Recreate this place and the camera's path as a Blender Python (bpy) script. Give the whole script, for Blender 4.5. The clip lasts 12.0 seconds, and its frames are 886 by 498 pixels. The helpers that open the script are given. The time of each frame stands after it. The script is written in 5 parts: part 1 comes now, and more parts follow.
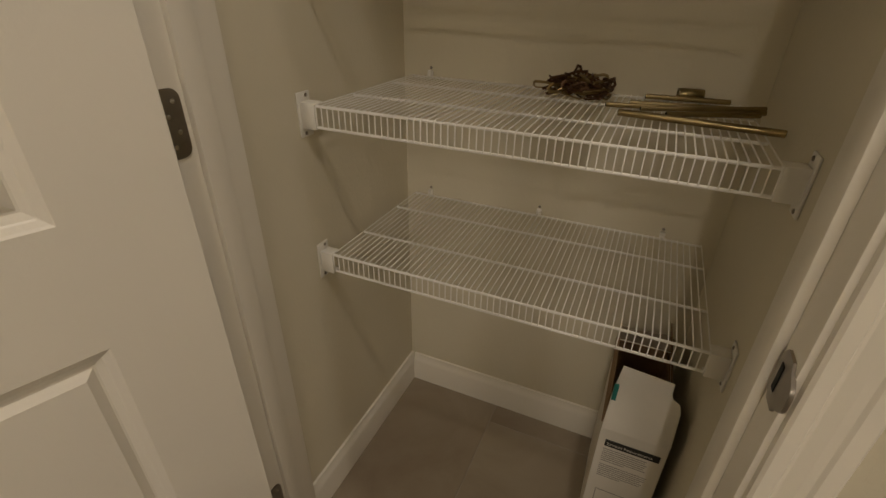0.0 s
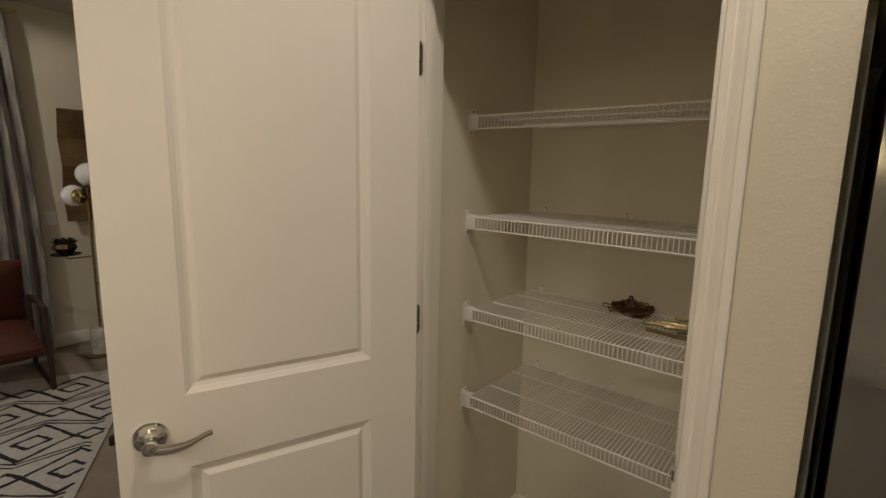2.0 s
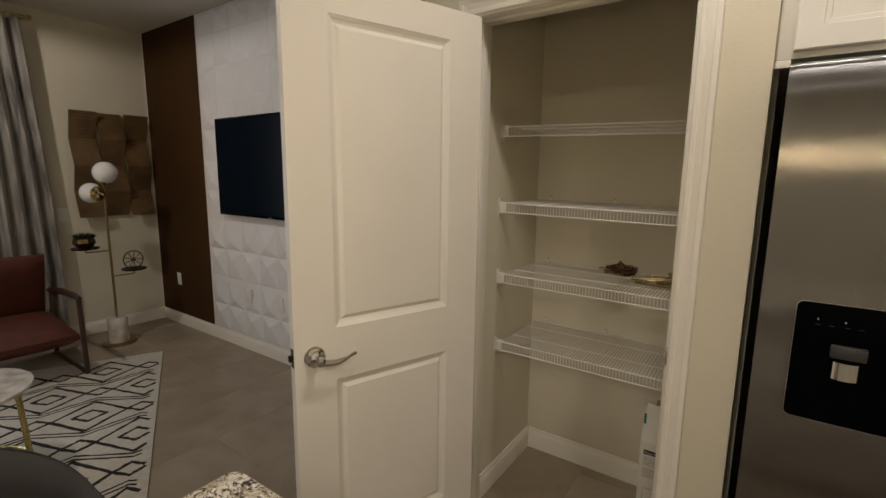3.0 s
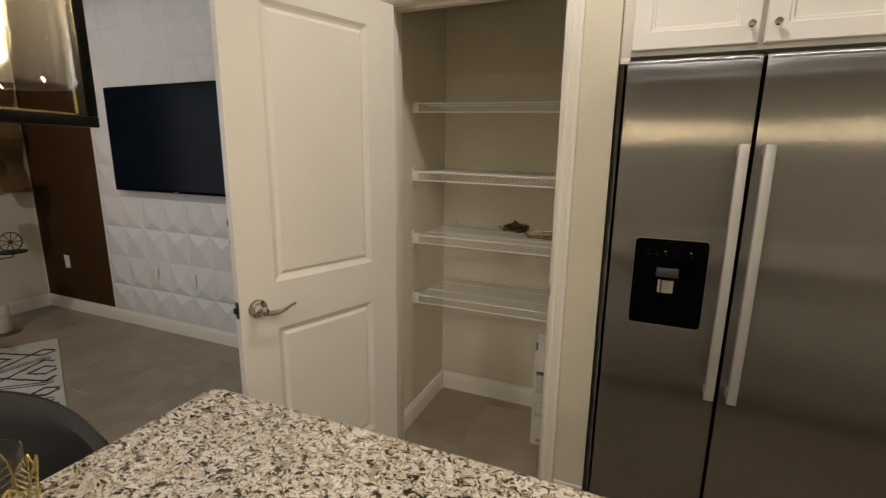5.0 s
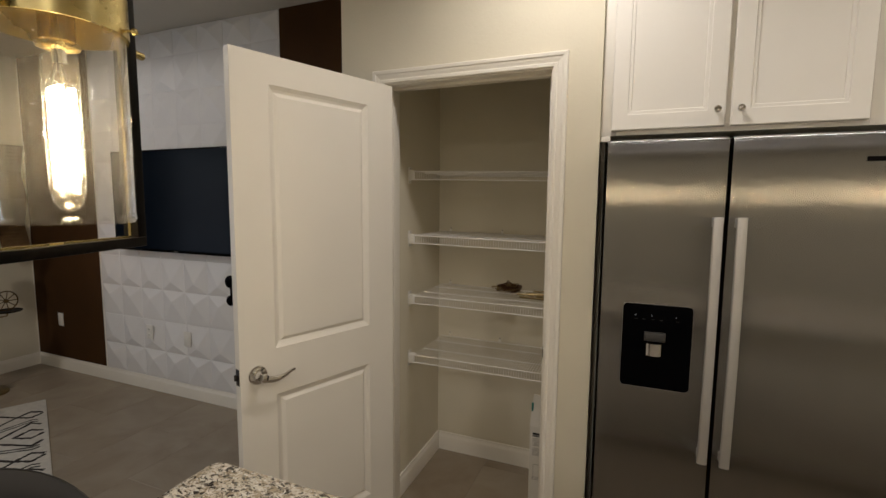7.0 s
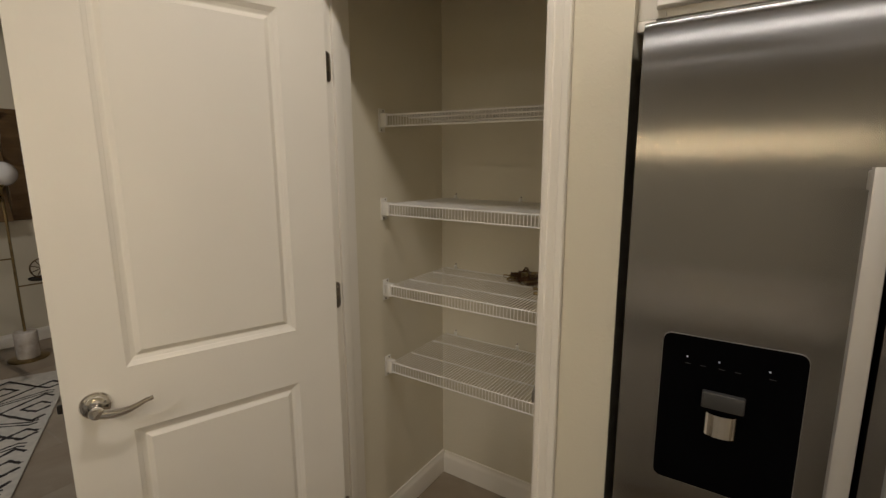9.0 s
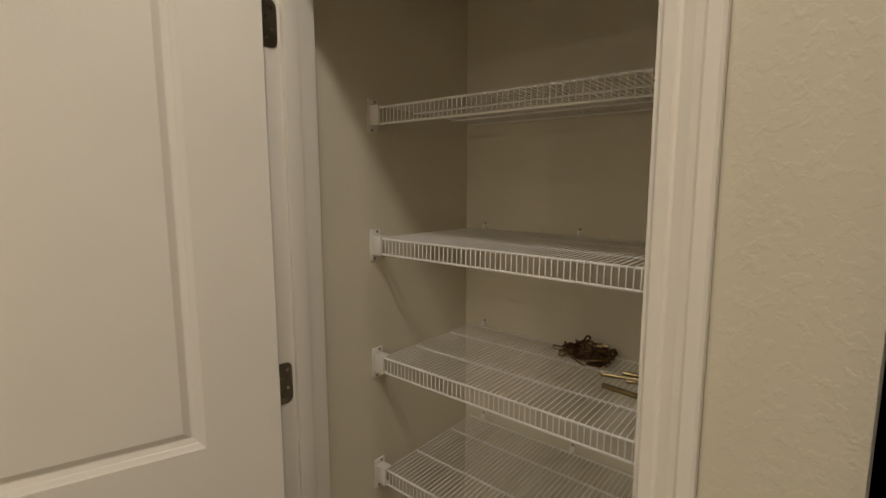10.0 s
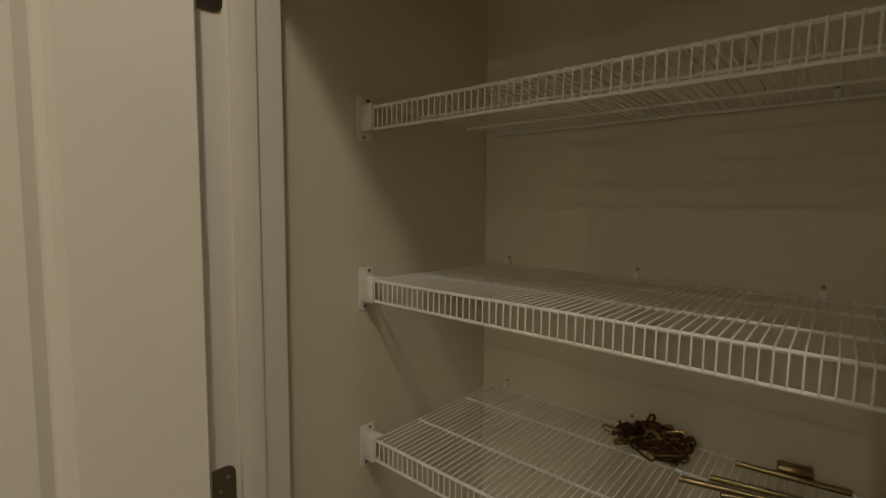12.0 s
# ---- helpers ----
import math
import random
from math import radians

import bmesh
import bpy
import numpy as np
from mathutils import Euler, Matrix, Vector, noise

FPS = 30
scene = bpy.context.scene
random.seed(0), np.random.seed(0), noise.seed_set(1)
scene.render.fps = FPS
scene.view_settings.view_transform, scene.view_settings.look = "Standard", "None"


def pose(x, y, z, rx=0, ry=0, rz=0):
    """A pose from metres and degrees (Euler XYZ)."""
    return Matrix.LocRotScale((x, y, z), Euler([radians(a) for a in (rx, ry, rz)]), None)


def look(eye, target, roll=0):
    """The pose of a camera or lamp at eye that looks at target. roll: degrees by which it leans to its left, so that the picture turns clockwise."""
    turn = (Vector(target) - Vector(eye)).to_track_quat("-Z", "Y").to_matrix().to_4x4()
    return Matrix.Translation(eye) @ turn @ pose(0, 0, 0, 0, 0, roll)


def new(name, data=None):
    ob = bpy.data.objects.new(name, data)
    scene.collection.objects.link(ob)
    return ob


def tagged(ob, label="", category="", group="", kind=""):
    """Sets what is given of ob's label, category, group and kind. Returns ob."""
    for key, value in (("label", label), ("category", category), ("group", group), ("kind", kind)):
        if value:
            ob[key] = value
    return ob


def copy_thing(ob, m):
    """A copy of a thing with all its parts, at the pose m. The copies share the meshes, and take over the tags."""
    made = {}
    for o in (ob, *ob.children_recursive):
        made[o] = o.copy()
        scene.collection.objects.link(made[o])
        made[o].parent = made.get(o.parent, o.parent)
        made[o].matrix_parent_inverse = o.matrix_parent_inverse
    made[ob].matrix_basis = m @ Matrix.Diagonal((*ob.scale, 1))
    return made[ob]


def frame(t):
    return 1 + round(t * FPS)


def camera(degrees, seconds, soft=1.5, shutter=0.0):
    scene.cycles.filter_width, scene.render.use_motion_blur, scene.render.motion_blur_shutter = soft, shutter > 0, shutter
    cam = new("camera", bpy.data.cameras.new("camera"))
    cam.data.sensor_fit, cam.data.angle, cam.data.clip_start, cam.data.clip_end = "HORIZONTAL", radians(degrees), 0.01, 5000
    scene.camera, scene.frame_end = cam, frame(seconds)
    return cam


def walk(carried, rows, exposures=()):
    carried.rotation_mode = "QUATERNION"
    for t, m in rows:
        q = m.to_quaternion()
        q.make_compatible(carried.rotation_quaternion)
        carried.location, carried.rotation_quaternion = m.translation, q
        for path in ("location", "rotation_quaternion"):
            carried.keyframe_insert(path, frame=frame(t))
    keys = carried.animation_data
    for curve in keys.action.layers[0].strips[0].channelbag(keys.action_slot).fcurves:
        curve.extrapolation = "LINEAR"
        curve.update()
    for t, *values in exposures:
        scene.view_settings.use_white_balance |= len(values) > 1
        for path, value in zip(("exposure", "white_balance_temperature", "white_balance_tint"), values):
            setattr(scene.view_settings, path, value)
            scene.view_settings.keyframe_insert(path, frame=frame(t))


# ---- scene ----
cam = camera(87.9, 12.0)
PATH = [
    (0, (0.086, -0.263, 1.239), (-0.617, 1.332, 0.257), 0.8),
    (0.5, (0.136, -0.259, 1.284), (-0.738, 1.317, 0.416), 0.6),
    (1, (0.218, -0.313, 1.363), (-0.861, 1.248, 0.73), 1.0),
    (1.5, (0.288, -0.525, 1.433), (-0.923, 1.006, 1.0), 1.3),
    (2, (0.422, -0.801, 1.492), (-0.854, 0.709, 1.188), 1.1),
    (2.5, (0.439, -1.085, 1.512), (-0.786, 0.47, 1.223), 1.0),
    (3, (0.443, -1.381, 1.487), (-0.684, 0.24, 1.168), 0.7),
    (3.2, (0.469, -1.485, 1.471), (-0.619, 0.156, 1.118), 0.5),
    (4.8, (0.494, -1.652, 1.435), (-0.255, 0.147, 0.987), 1.0),
    (5, (0.531, -1.644, 1.467), (-0.231, 0.158, 1.053), 0.7),
    (5.5, (0.539, -1.665, 1.526), (-0.218, 0.162, 1.232), 0.6),
    (6, (0.543, -1.685, 1.546), (-0.219, 0.151, 1.327), 0.6),
    (6.5, (0.544, -1.693, 1.547), (-0.212, 0.146, 1.336), 0.6),
    (7, (0.547, -1.705, 1.543), (-0.204, 0.137, 1.337), 0.5),
    (7.2, (0.552, -1.703, 1.535), (-0.201, 0.137, 1.322), 0.5),
    (8.8, (0.678, -1.036, 1.514), (-0.361, 0.635, 1.152), -0.2),
    (9, (0.649, -0.902, 1.501), (-0.442, 0.738, 1.154), -0.2),
    (9.5, (0.572, -0.59, 1.513), (-0.659, 0.954, 1.195), -0.1),
    (10, (0.379, -0.371, 1.488), (-0.879, 1.164, 1.237), -0.1),
    (10.5, (0.075, -0.227, 1.463), (-1.158, 1.33, 1.227), 0.4),
    (11, (-0.043, -0.146, 1.476), (-1.253, 1.43, 1.255), 0.4),
    (11.5, (0.02, -0.12, 1.481), (-1.208, 1.447, 1.285), 0.4),
    (12, (0.185, -0.142, 1.494), (-1.115, 1.37, 1.344), 0.3),
]
EXPOSURES = [(0.0, -0.31, 6480, 10), (1.0, -0.26, 6420, 10), (2.0, -0.36, 6200, 10), (3.0, -0.22, 6120, 10), (5.0, -0.09, 5950, 10), (6.0, -0.22, 5880, 10), (7.2, -0.26, 5880, 10),
             (9.0, -0.22, 5950, 10), (9.5, -0.22, 6100, 10), (10.0, -0.33, 6150, 10), (10.5, -0.5, 6200, 10), (11.0, -0.63, 6200, 9), (12.0, -0.82, 6450, 3)]
walk(cam, [(t, look(eye, target, roll)) for t, eye, target, roll in PATH], EXPOSURES)

# ---- world and light ----
world = bpy.data.worlds.new("world")
scene.world = world
world.use_nodes = True
wt = world.node_tree
sky = wt.nodes.new("ShaderNodeTexSky")
sky.sky_type, sky.sun_disc = "NISHITA", False
sky.sun_elevation, sky.sun_rotation = radians(4), radians(200)
wt.nodes["Background"].inputs["Strength"].default_value = 0.12
wt.links.new(sky.outputs[0], wt.nodes["Background"].inputs["Color"])


def lamp(name, kind, m, power, colour, size=0.1, size_y=None, spot=None, blend=0.8):
    data = bpy.data.lights.new(name, kind)
    data.energy, data.color = power, colour
    if kind == "AREA":
        data.size = size
        data.shape = "DISK"
        if size_y:
            data.shape, data.size_y = "RECTANGLE", size_y
    else:
        data.shadow_soft_size = size
    if spot:
        data.spot_size, data.spot_blend = radians(spot), blend
    ob = new(name, data)
    ob.matrix_world = m
    return ob


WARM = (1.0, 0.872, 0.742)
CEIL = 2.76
# All unseen: shadows place the first and third, the rest are added to brighten.
UNSEEN_DOWNLIGHTS = [(0.32, -0.36), (1.75, -0.50), (0.15, -2.9), (1.7, -2.9), (-3.3, -1.3), (0.2, -5.0), (1.8, -5.0)]
for n, (x, y) in enumerate(UNSEEN_DOWNLIGHTS):
    lamp("unseen_downlight_lamp", "SPOT", pose(x, y, CEIL - 0.03), (41, 32, 66, 38, 62, 45, 45)[n], WARM, 0.05, spot=(163, 163, 170, 170, 178, 170, 170)[n], blend=(0.75, 0.75, 0.5, 0.5, 0.15, 0.5, 0.5)[n])
lamp("window_sky", "AREA", pose(-4.60, -1.35, 1.35, 0, -90, 0), 26, (0.72, 0.84, 1.0), 1.9, 1.6)


# ---- materials ----
def material(name, colour, rough=0.5, metal=0.0, vary=0.06, scale=6.0, bump=0.0, bump_scale=200.0, second=None, coat=0.0, random_piece=0.0):
    """A surface with broad tone variation, fine grain and relief, in metres."""
    mat = bpy.data.materials.new(name)
    mat.use_nodes = True
    nt = mat.node_tree
    N, L = nt.nodes, nt.links
    b = N["Principled BSDF"]
    geo = N.new("ShaderNodeTexCoord")
    n1 = N.new("ShaderNodeTexNoise")
    n1.inputs["Scale"].default_value, n1.inputs["Detail"].default_value = scale, 6
    L.new(geo.outputs["Object"], n1.inputs["Vector"])
    ramp = N.new("ShaderNodeMix")
    ramp.data_type = "RGBA"
    dark = second or [c * (1 - vary * 2) for c in colour]
    ramp.inputs["A"].default_value, ramp.inputs["B"].default_value = (*dark, 1), (*colour, 1)
    rng = N.new("ShaderNodeMapRange")
    rng.inputs["From Min"].default_value, rng.inputs["From Max"].default_value = 0.3, 0.65
    L.new(n1.outputs["Fac"], rng.inputs["Value"])
    L.new(rng.outputs[0], ramp.inputs["Factor"])
    out = ramp.outputs["Result"]
    if random_piece:
        info = N.new("ShaderNodeObjectInfo")
        hsv = N.new("ShaderNodeHueSaturation")
        r2 = N.new("ShaderNodeMapRange")
        r2.inputs["To Min"].default_value, r2.inputs["To Max"].default_value = 1 - random_piece, 1 + random_piece
        L.new(info.outputs["Random"], r2.inputs["Value"])
        L.new(r2.outputs[0], hsv.inputs["Value"])
        L.new(out, hsv.inputs["Color"])
        out = hsv.outputs["Color"]
    L.new(out, b.inputs["Base Color"])
    rr = N.new("ShaderNodeMapRange")
    rr.inputs["To Min"].default_value, rr.inputs["To Max"].default_value = max(rough - 0.06, 0.02), min(rough + 0.06, 1)
    L.new(n1.outputs["Fac"], rr.inputs["Value"])
    L.new(rr.outputs[0], b.inputs["Roughness"])
    b.inputs["Metallic"].default_value = metal
    b.inputs["Coat Weight"].default_value = coat
    if bump:
        n2 = N.new("ShaderNodeTexNoise")
        n2.inputs["Scale"].default_value, n2.inputs["Detail"].default_value = bump_scale, 3
        L.new(geo.outputs["Object"], n2.inputs["Vector"])
        bp = N.new("ShaderNodeBump")
        bp.inputs["Strength"].default_value, bp.inputs["Distance"].default_value = bump, 0.004
        L.new(n2.outputs["Fac"], bp.inputs["Height"])
        L.new(bp.outputs[0], b.inputs["Normal"])
    return mat


WALL = material("wall_paint", (0.68, 0.63, 0.495), 0.75, vary=0.025, scale=2.5, bump=0.08, bump_scale=110)

def knockdown(mat):
    """Flattened plaster splashes with soft edges on a painted wall."""
    N, L = mat.node_tree.nodes, mat.node_tree.links
    n, cut, bp = N.new("ShaderNodeTexNoise"), N.new("ShaderNodeMapRange"), N.new("ShaderNodeBump")
    mp = N.new("ShaderNodeMapping")
    mp.inputs["Scale"].default_value = (1.0, 1.0, 0.75)
    n.inputs["Scale"].default_value, n.inputs["Detail"].default_value, n.inputs["Roughness"].default_value = 88, 3, 0.5
    n.inputs["Distortion"].default_value = 0.3
    cut.interpolation_type = "SMOOTHSTEP"
    cut.inputs["From Min"].default_value, cut.inputs["From Max"].default_value = 0.50, 0.60
    bp.inputs["Strength"].default_value, bp.inputs["Distance"].default_value = 0.13, 0.0016
    L.new(N["Texture Coordinate"].outputs["Object"], mp.inputs["Vector"])
    L.new(mp.outputs[0], n.inputs["Vector"])
    L.new(n.outputs["Fac"], cut.inputs["Value"])
    L.new(cut.outputs[0], bp.inputs["Height"])
    L.new(N["Bump"].outputs[0], bp.inputs["Normal"])
    L.new(bp.outputs[0], N["Principled BSDF"].inputs["Normal"])


knockdown(WALL)
CEILING = material("ceiling_paint", (0.62, 0.58, 0.50), 0.85, vary=0.03, scale=2, bump=0.5, bump_scale=60)
TRIM = material("trim_paint", (0.80, 0.76, 0.67), 0.38, vary=0.02, scale=3, bump=0.05, bump_scale=120)
DOOR_PAINT = material("door_paint", (0.80, 0.76, 0.67), 0.42, vary=0.02, scale=2.5, bump=0.06, bump_scale=160)
CABINET = material("cabinet_paint", (0.78, 0.75, 0.68), 0.35, vary=0.02, scale=3, bump=0.04, bump_scale=150)
WIRE = material("white_vinyl", (0.84, 0.82, 0.77), 0.35, vary=0.02)
BROWN = material("brown_paint", (0.058, 0.026, 0.007), 0.8, vary=0.1, scale=4, bump=0.12, bump_scale=90)
BROWN.node_tree.nodes["Principled BSDF"].inputs["Specular IOR Level"].default_value = 0.15
PANEL = material("white_panel", (0.76, 0.75, 0.74), 0.5, vary=0.02, scale=4, random_piece=0.02)
def brushed_steel():
    """Fine upright brushing: each lobe leans a little sideways, so that reflections smear level and stay crisp upright."""
    mat = bpy.data.materials.new("brushed_steel")
    mat.use_nodes = True
    N, L = mat.node_tree.nodes, mat.node_tree.links
    geo, tan = N.new("ShaderNodeNewGeometry"), N.new("ShaderNodeCombineXYZ")
    tan.inputs["X"].default_value = 1.0
    tc, mp, n = N.new("ShaderNodeTexCoord"), N.new("ShaderNodeMapping"), N.new("ShaderNodeTexNoise")
    mp.inputs["Scale"].default_value = (9, 9, 0.6)
    L.new(tc.outputs["Object"], mp.inputs["Vector"])
    L.new(mp.outputs[0], n.inputs["Vector"])
    tone = N.new("ShaderNodeMix")
    tone.data_type = "RGBA"
    tone.inputs["A"].default_value, tone.inputs["B"].default_value = (0.318, 0.314, 0.312, 1), (0.342, 0.338, 0.335, 1)
    L.new(n.outputs["Fac"], tone.inputs["Factor"])
    last = None
    for k, lean in enumerate((0.0, -0.16, 0.16, -0.34, 0.34, -0.56, 0.56)):
        push, unit = N.new("ShaderNodeVectorMath"), N.new("ShaderNodeVectorMath")
        push.inputs[1].default_value = (lean, 0, 0)
        unit.operation = "NORMALIZE"
        L.new(geo.outputs["Normal"], push.inputs[0])
        L.new(push.outputs[0], unit.inputs[0])
        b = N["Principled BSDF"] if k == 0 else N.new("ShaderNodeBsdfPrincipled")
        b.inputs["Metallic"].default_value, b.inputs["Roughness"].default_value, b.inputs["Anisotropic"].default_value = 1.0, 0.21, 1.0
        L.new(tone.outputs["Result"], b.inputs["Base Color"])
        L.new(tan.outputs[0], b.inputs["Tangent"])
        L.new(unit.outputs[0], b.inputs["Normal"])
        if last is None:
            last = b.outputs[0]
        else:
            mix = N.new("ShaderNodeMixShader")
            mix.inputs[0].default_value = 1 / (k + 1)
            L.new(last, mix.inputs[1])
            L.new(b.outputs[0], mix.inputs[2])
            last = mix.outputs[0]
    L.new(last, N["Material Output"].inputs["Surface"])
    return mat


STEEL = brushed_steel()
STEEL_HANDLE = material("satin_steel", (0.64, 0.625, 0.60), 0.38, 0.7, vary=0.03)
CHROME = material("chrome", (0.72, 0.70, 0.67), 0.10, 1.0, vary=0.03)
NICKEL = material("dark_nickel", (0.34, 0.31, 0.27), 0.32, 1.0, vary=0.1, scale=30)
DARK_METAL = material("dark_bronze", (0.05, 0.045, 0.04), 0.35, 0.8, vary=0.1, scale=30)
BRASS = material("brass", (0.60, 0.49, 0.21), 0.27, 1.0, vary=0.08, scale=15)
DULL_BRASS = material("dull_brass", (0.17, 0.115, 0.055), 0.42, 1.0, vary=0.2, scale=50)
OLD_BRASS = material("tarnished_brass", (0.36, 0.27, 0.13), 0.35, 1.0, vary=0.15, scale=40)
BLACK_METAL = material("black_metal", (0.004, 0.0035, 0.003), 0.34, 0.0, vary=0.1)
BLACK_METAL.node_tree.nodes["Principled BSDF"].inputs["Specular IOR Level"].default_value = 0.08
BLACK_GLOSS = material("black_plastic", (0.002, 0.002, 0.0024), 0.16, vary=0.05)
BLACK_GLOSS.node_tree.nodes["Principled BSDF"].inputs["Specular IOR Level"].default_value = 0.02
SCREEN = material("tv_screen", (0.0035, 0.0068, 0.0125), 0.22, vary=0.05)
SCREEN.node_tree.nodes["Principled BSDF"].inputs["Specular IOR Level"].default_value = 0.04
BLACK_LEATHER = material("black_leather", (0.026, 0.024, 0.022), 0.68, vary=0.12, scale=12, bump=0.04, bump_scale=350)
RUBBER = material("dark_gasket", (0.006, 0.005, 0.0045), 0.8, vary=0.1)
RUBBER.node_tree.nodes["Principled BSDF"].inputs["Specular IOR Level"].default_value = 0.05
PLASTIC = material("white_plastic", (0.80, 0.78, 0.72), 0.35, vary=0.02)
CARD = material("white_carton", (0.72, 0.69, 0.62), 0.6, vary=0.04, scale=9, bump=0.05, bump_scale=90)
CARD_BACK = material("pale_board", (0.42, 0.35, 0.26), 0.75, vary=0.08, scale=18, bump=0.08, bump_scale=200)
KRAFT = material("kraft_board", (0.27, 0.17, 0.09), 0.8, vary=0.1, scale=20, bump=0.1, bump_scale=200)
INK = material("black_ink", (0.02, 0.02, 0.02), 0.6, vary=0.05)
GREY_INK = material("grey_ink", (0.34, 0.32, 0.29), 0.6, vary=0.05)
TEAL = material("teal_ink", (0.02, 0.20, 0.17), 0.5, vary=0.05)


# ---- mesh helpers ----
def box(bm, lo, hi, bevel=0.0, segs=2):
    vs = bmesh.ops.create_cube(bm, size=1.0)["verts"]
    for v in vs:
        v.co = Vector([(lo[i] + hi[i]) / 2 + v.co[i] * (hi[i] - lo[i]) for i in range(3)])
    if bevel:
        es = {e for v in vs for e in v.link_edges}
        bmesh.ops.bevel(bm, geom=list(es), offset=bevel, segments=segs, affect="EDGES", profile=0.5)
    return vs


def lathe(bm, profile, steps=24, centre=(0, 0, 0), axis="Z", cap=True):
    """Turn (radius, height) pairs about an axis."""
    c = Vector(centre)
    rings = []
    for r, h in profile:
        ring = []
        for k in range(steps):
            a = 2 * math.pi * k / steps
            p = {"Z": (r * math.cos(a), r * math.sin(a), h), "Y": (r * math.cos(a), h, -r * math.sin(a)), "X": (h, r * math.cos(a), r * math.sin(a))}[axis]
            ring.append(bm.verts.new(c + Vector(p)))
        rings.append(ring)
    for a, b in zip(rings, rings[1:]):
        for k in range(steps):
            bm.faces.new((a[k], a[(k + 1) % steps], b[(k + 1) % steps], b[k]))
    if cap:
        bm.faces.new(rings[0][::-1])
        bm.faces.new(rings[-1])


def tube(bm, points, radius, sides=8, flat=1.0, cap=True):
    """A rod swept along points; radius may be one number or one for each point; flat squashes its section."""
    pts = [Vector(p) for p in points]
    rad = radius if isinstance(radius, (list, tuple)) else [radius] * len(pts)
    prev, rings = None, []
    for i, p in enumerate(pts):
        d = (pts[min(i + 1, len(pts) - 1)] - pts[max(i - 1, 0)]).normalized()
        side = prev if prev is not None else (Vector((0, 0, 1)) if abs(d.z) < 0.9 else Vector((0, 1, 0)))
        side = (side - d * side.dot(d)).normalized()
        prev = side
        other = d.cross(side)
        rings.append([bm.verts.new(p + rad[i] * (side * math.cos(2 * math.pi * k / sides) + other * flat * math.sin(2 * math.pi * k / sides))) for k in range(sides)])
    for a, b in zip(rings, rings[1:]):
        for k in range(sides):
            bm.faces.new((a[k], a[(k + 1) % sides], b[(k + 1) % sides], b[k]))
    if cap:
        bm.faces.new(rings[0][::-1])
        bm.faces.new(rings[-1])


def mesh_of(name, bm, mat, smooth=True):
    bmesh.ops.recalc_face_normals(bm, faces=bm.faces)
    me = bpy.data.meshes.new(name)
    bm.to_mesh(me)
    bm.free()
    me.materials.append(mat)
    if smooth:
        for p in me.polygons:
            p.use_smooth = True
        me.set_sharp_from_angle(angle=radians(35))
    return me


def part(name, bm, mat, parent=None, label="", smooth=True):
    ob = new(name, mesh_of(name, bm, mat, smooth))
    if parent is not None:
        ob.parent = parent
    if label:
        tagged(ob, label)
    return ob


def piece(name, me, parent, m):
    ob = new(name, me)
    ob.parent = parent
    ob.matrix_basis = m
    return ob


def thing(name, m, label, category, group="", kind=""):
    ob = new(name)
    ob.empty_display_size = 0.1
    ob.matrix_world = m
    return tagged(ob, label, category, group, kind)


def boxes(name, mat, rows, parent=None, label="", bevel=0.0):
    bm = bmesh.new()
    for lo, hi in rows:
        box(bm, lo, hi, bevel)
    return part(name, bm, mat, parent, label)


def setting(ob, label, category):
    return tagged(ob, label, category, kind="structure")


# ---- the shell ----
X0, X1, Y0, Y1 = -4.52, 3.20, -6.20, 0.75      # the open room
WF, WB = 0.12, 0.24                             # pantry front wall, its two faces
DL, DR, DH = -0.470, 0.244, 2.044               # pantry door opening
PL, PR, PB = -0.517, 0.290, 0.845               # pantry inside

setting(boxes("ceiling", CEILING, [((X0 - 0.12, Y0 - 0.12, CEIL), (X1 + 0.12, 1.10, CEIL + 0.1))]), "flat textured off-white painted ceiling", "ceiling")
setting(boxes("wall_north", WALL, [((X0 - 0.12, Y1, 0), (-0.70, Y1 + 0.12, CEIL))]), "cream painted wall behind the television panels", "wall")
setting(boxes("wall_west", WALL, [((X0 - 0.12, -0.45, 0), (X0, Y1, CEIL)), ((X0 - 0.12, Y0, 0), (X0, -2.25, CEIL)),
                                  ((X0 - 0.12, -2.25, 0), (X0, -0.45, 0.55)), ((X0 - 0.12, -2.25, 2.25), (X0, -0.45, CEIL))]), "cream painted living room wall with a window", "wall")
# unseen closing walls; the south one is set far back to dim reflections
setting(boxes("wall_south", WALL, [((X0 - 0.12, Y0 - 0.12, 0), (X1 + 0.12, Y0, CEIL))]), "plain cream painted wall, added out of view", "wall")
setting(boxes("wall_east", WALL, [((X1, Y0, 0), (X1 + 0.12, 1.0, CEIL))]), "plain cream painted wall, added out of view", "wall")
setting(boxes("wall_kitchen", WALL, [((1.42, WF, 0), (X1, WB, CEIL)), ((0.44, PB, 0), (1.42, PB + 0.12, CEIL)), ((1.42, WB, 0), (1.54, PB + 0.12, CEIL))]), "cream painted wall round the refrigerator recess", "wall")
setting(boxes("wall_pantry_front", WALL, [((-0.70, WF, 0), (DL - 0.02, WB, CEIL)), ((DR + 0.02, WF, 0), (0.426, WB, CEIL)),
                                          ((DL - 0.02, WF, DH + 0.02), (DR + 0.02, WB, CEIL))]), "cream textured wall with the pantry doorway", "wall")
setting(boxes("wall_pantry_west", WALL, [((-0.70, WB, 0), (PL, PB + 0.12, CEIL))]), "cream painted side wall of the pantry", "wall")
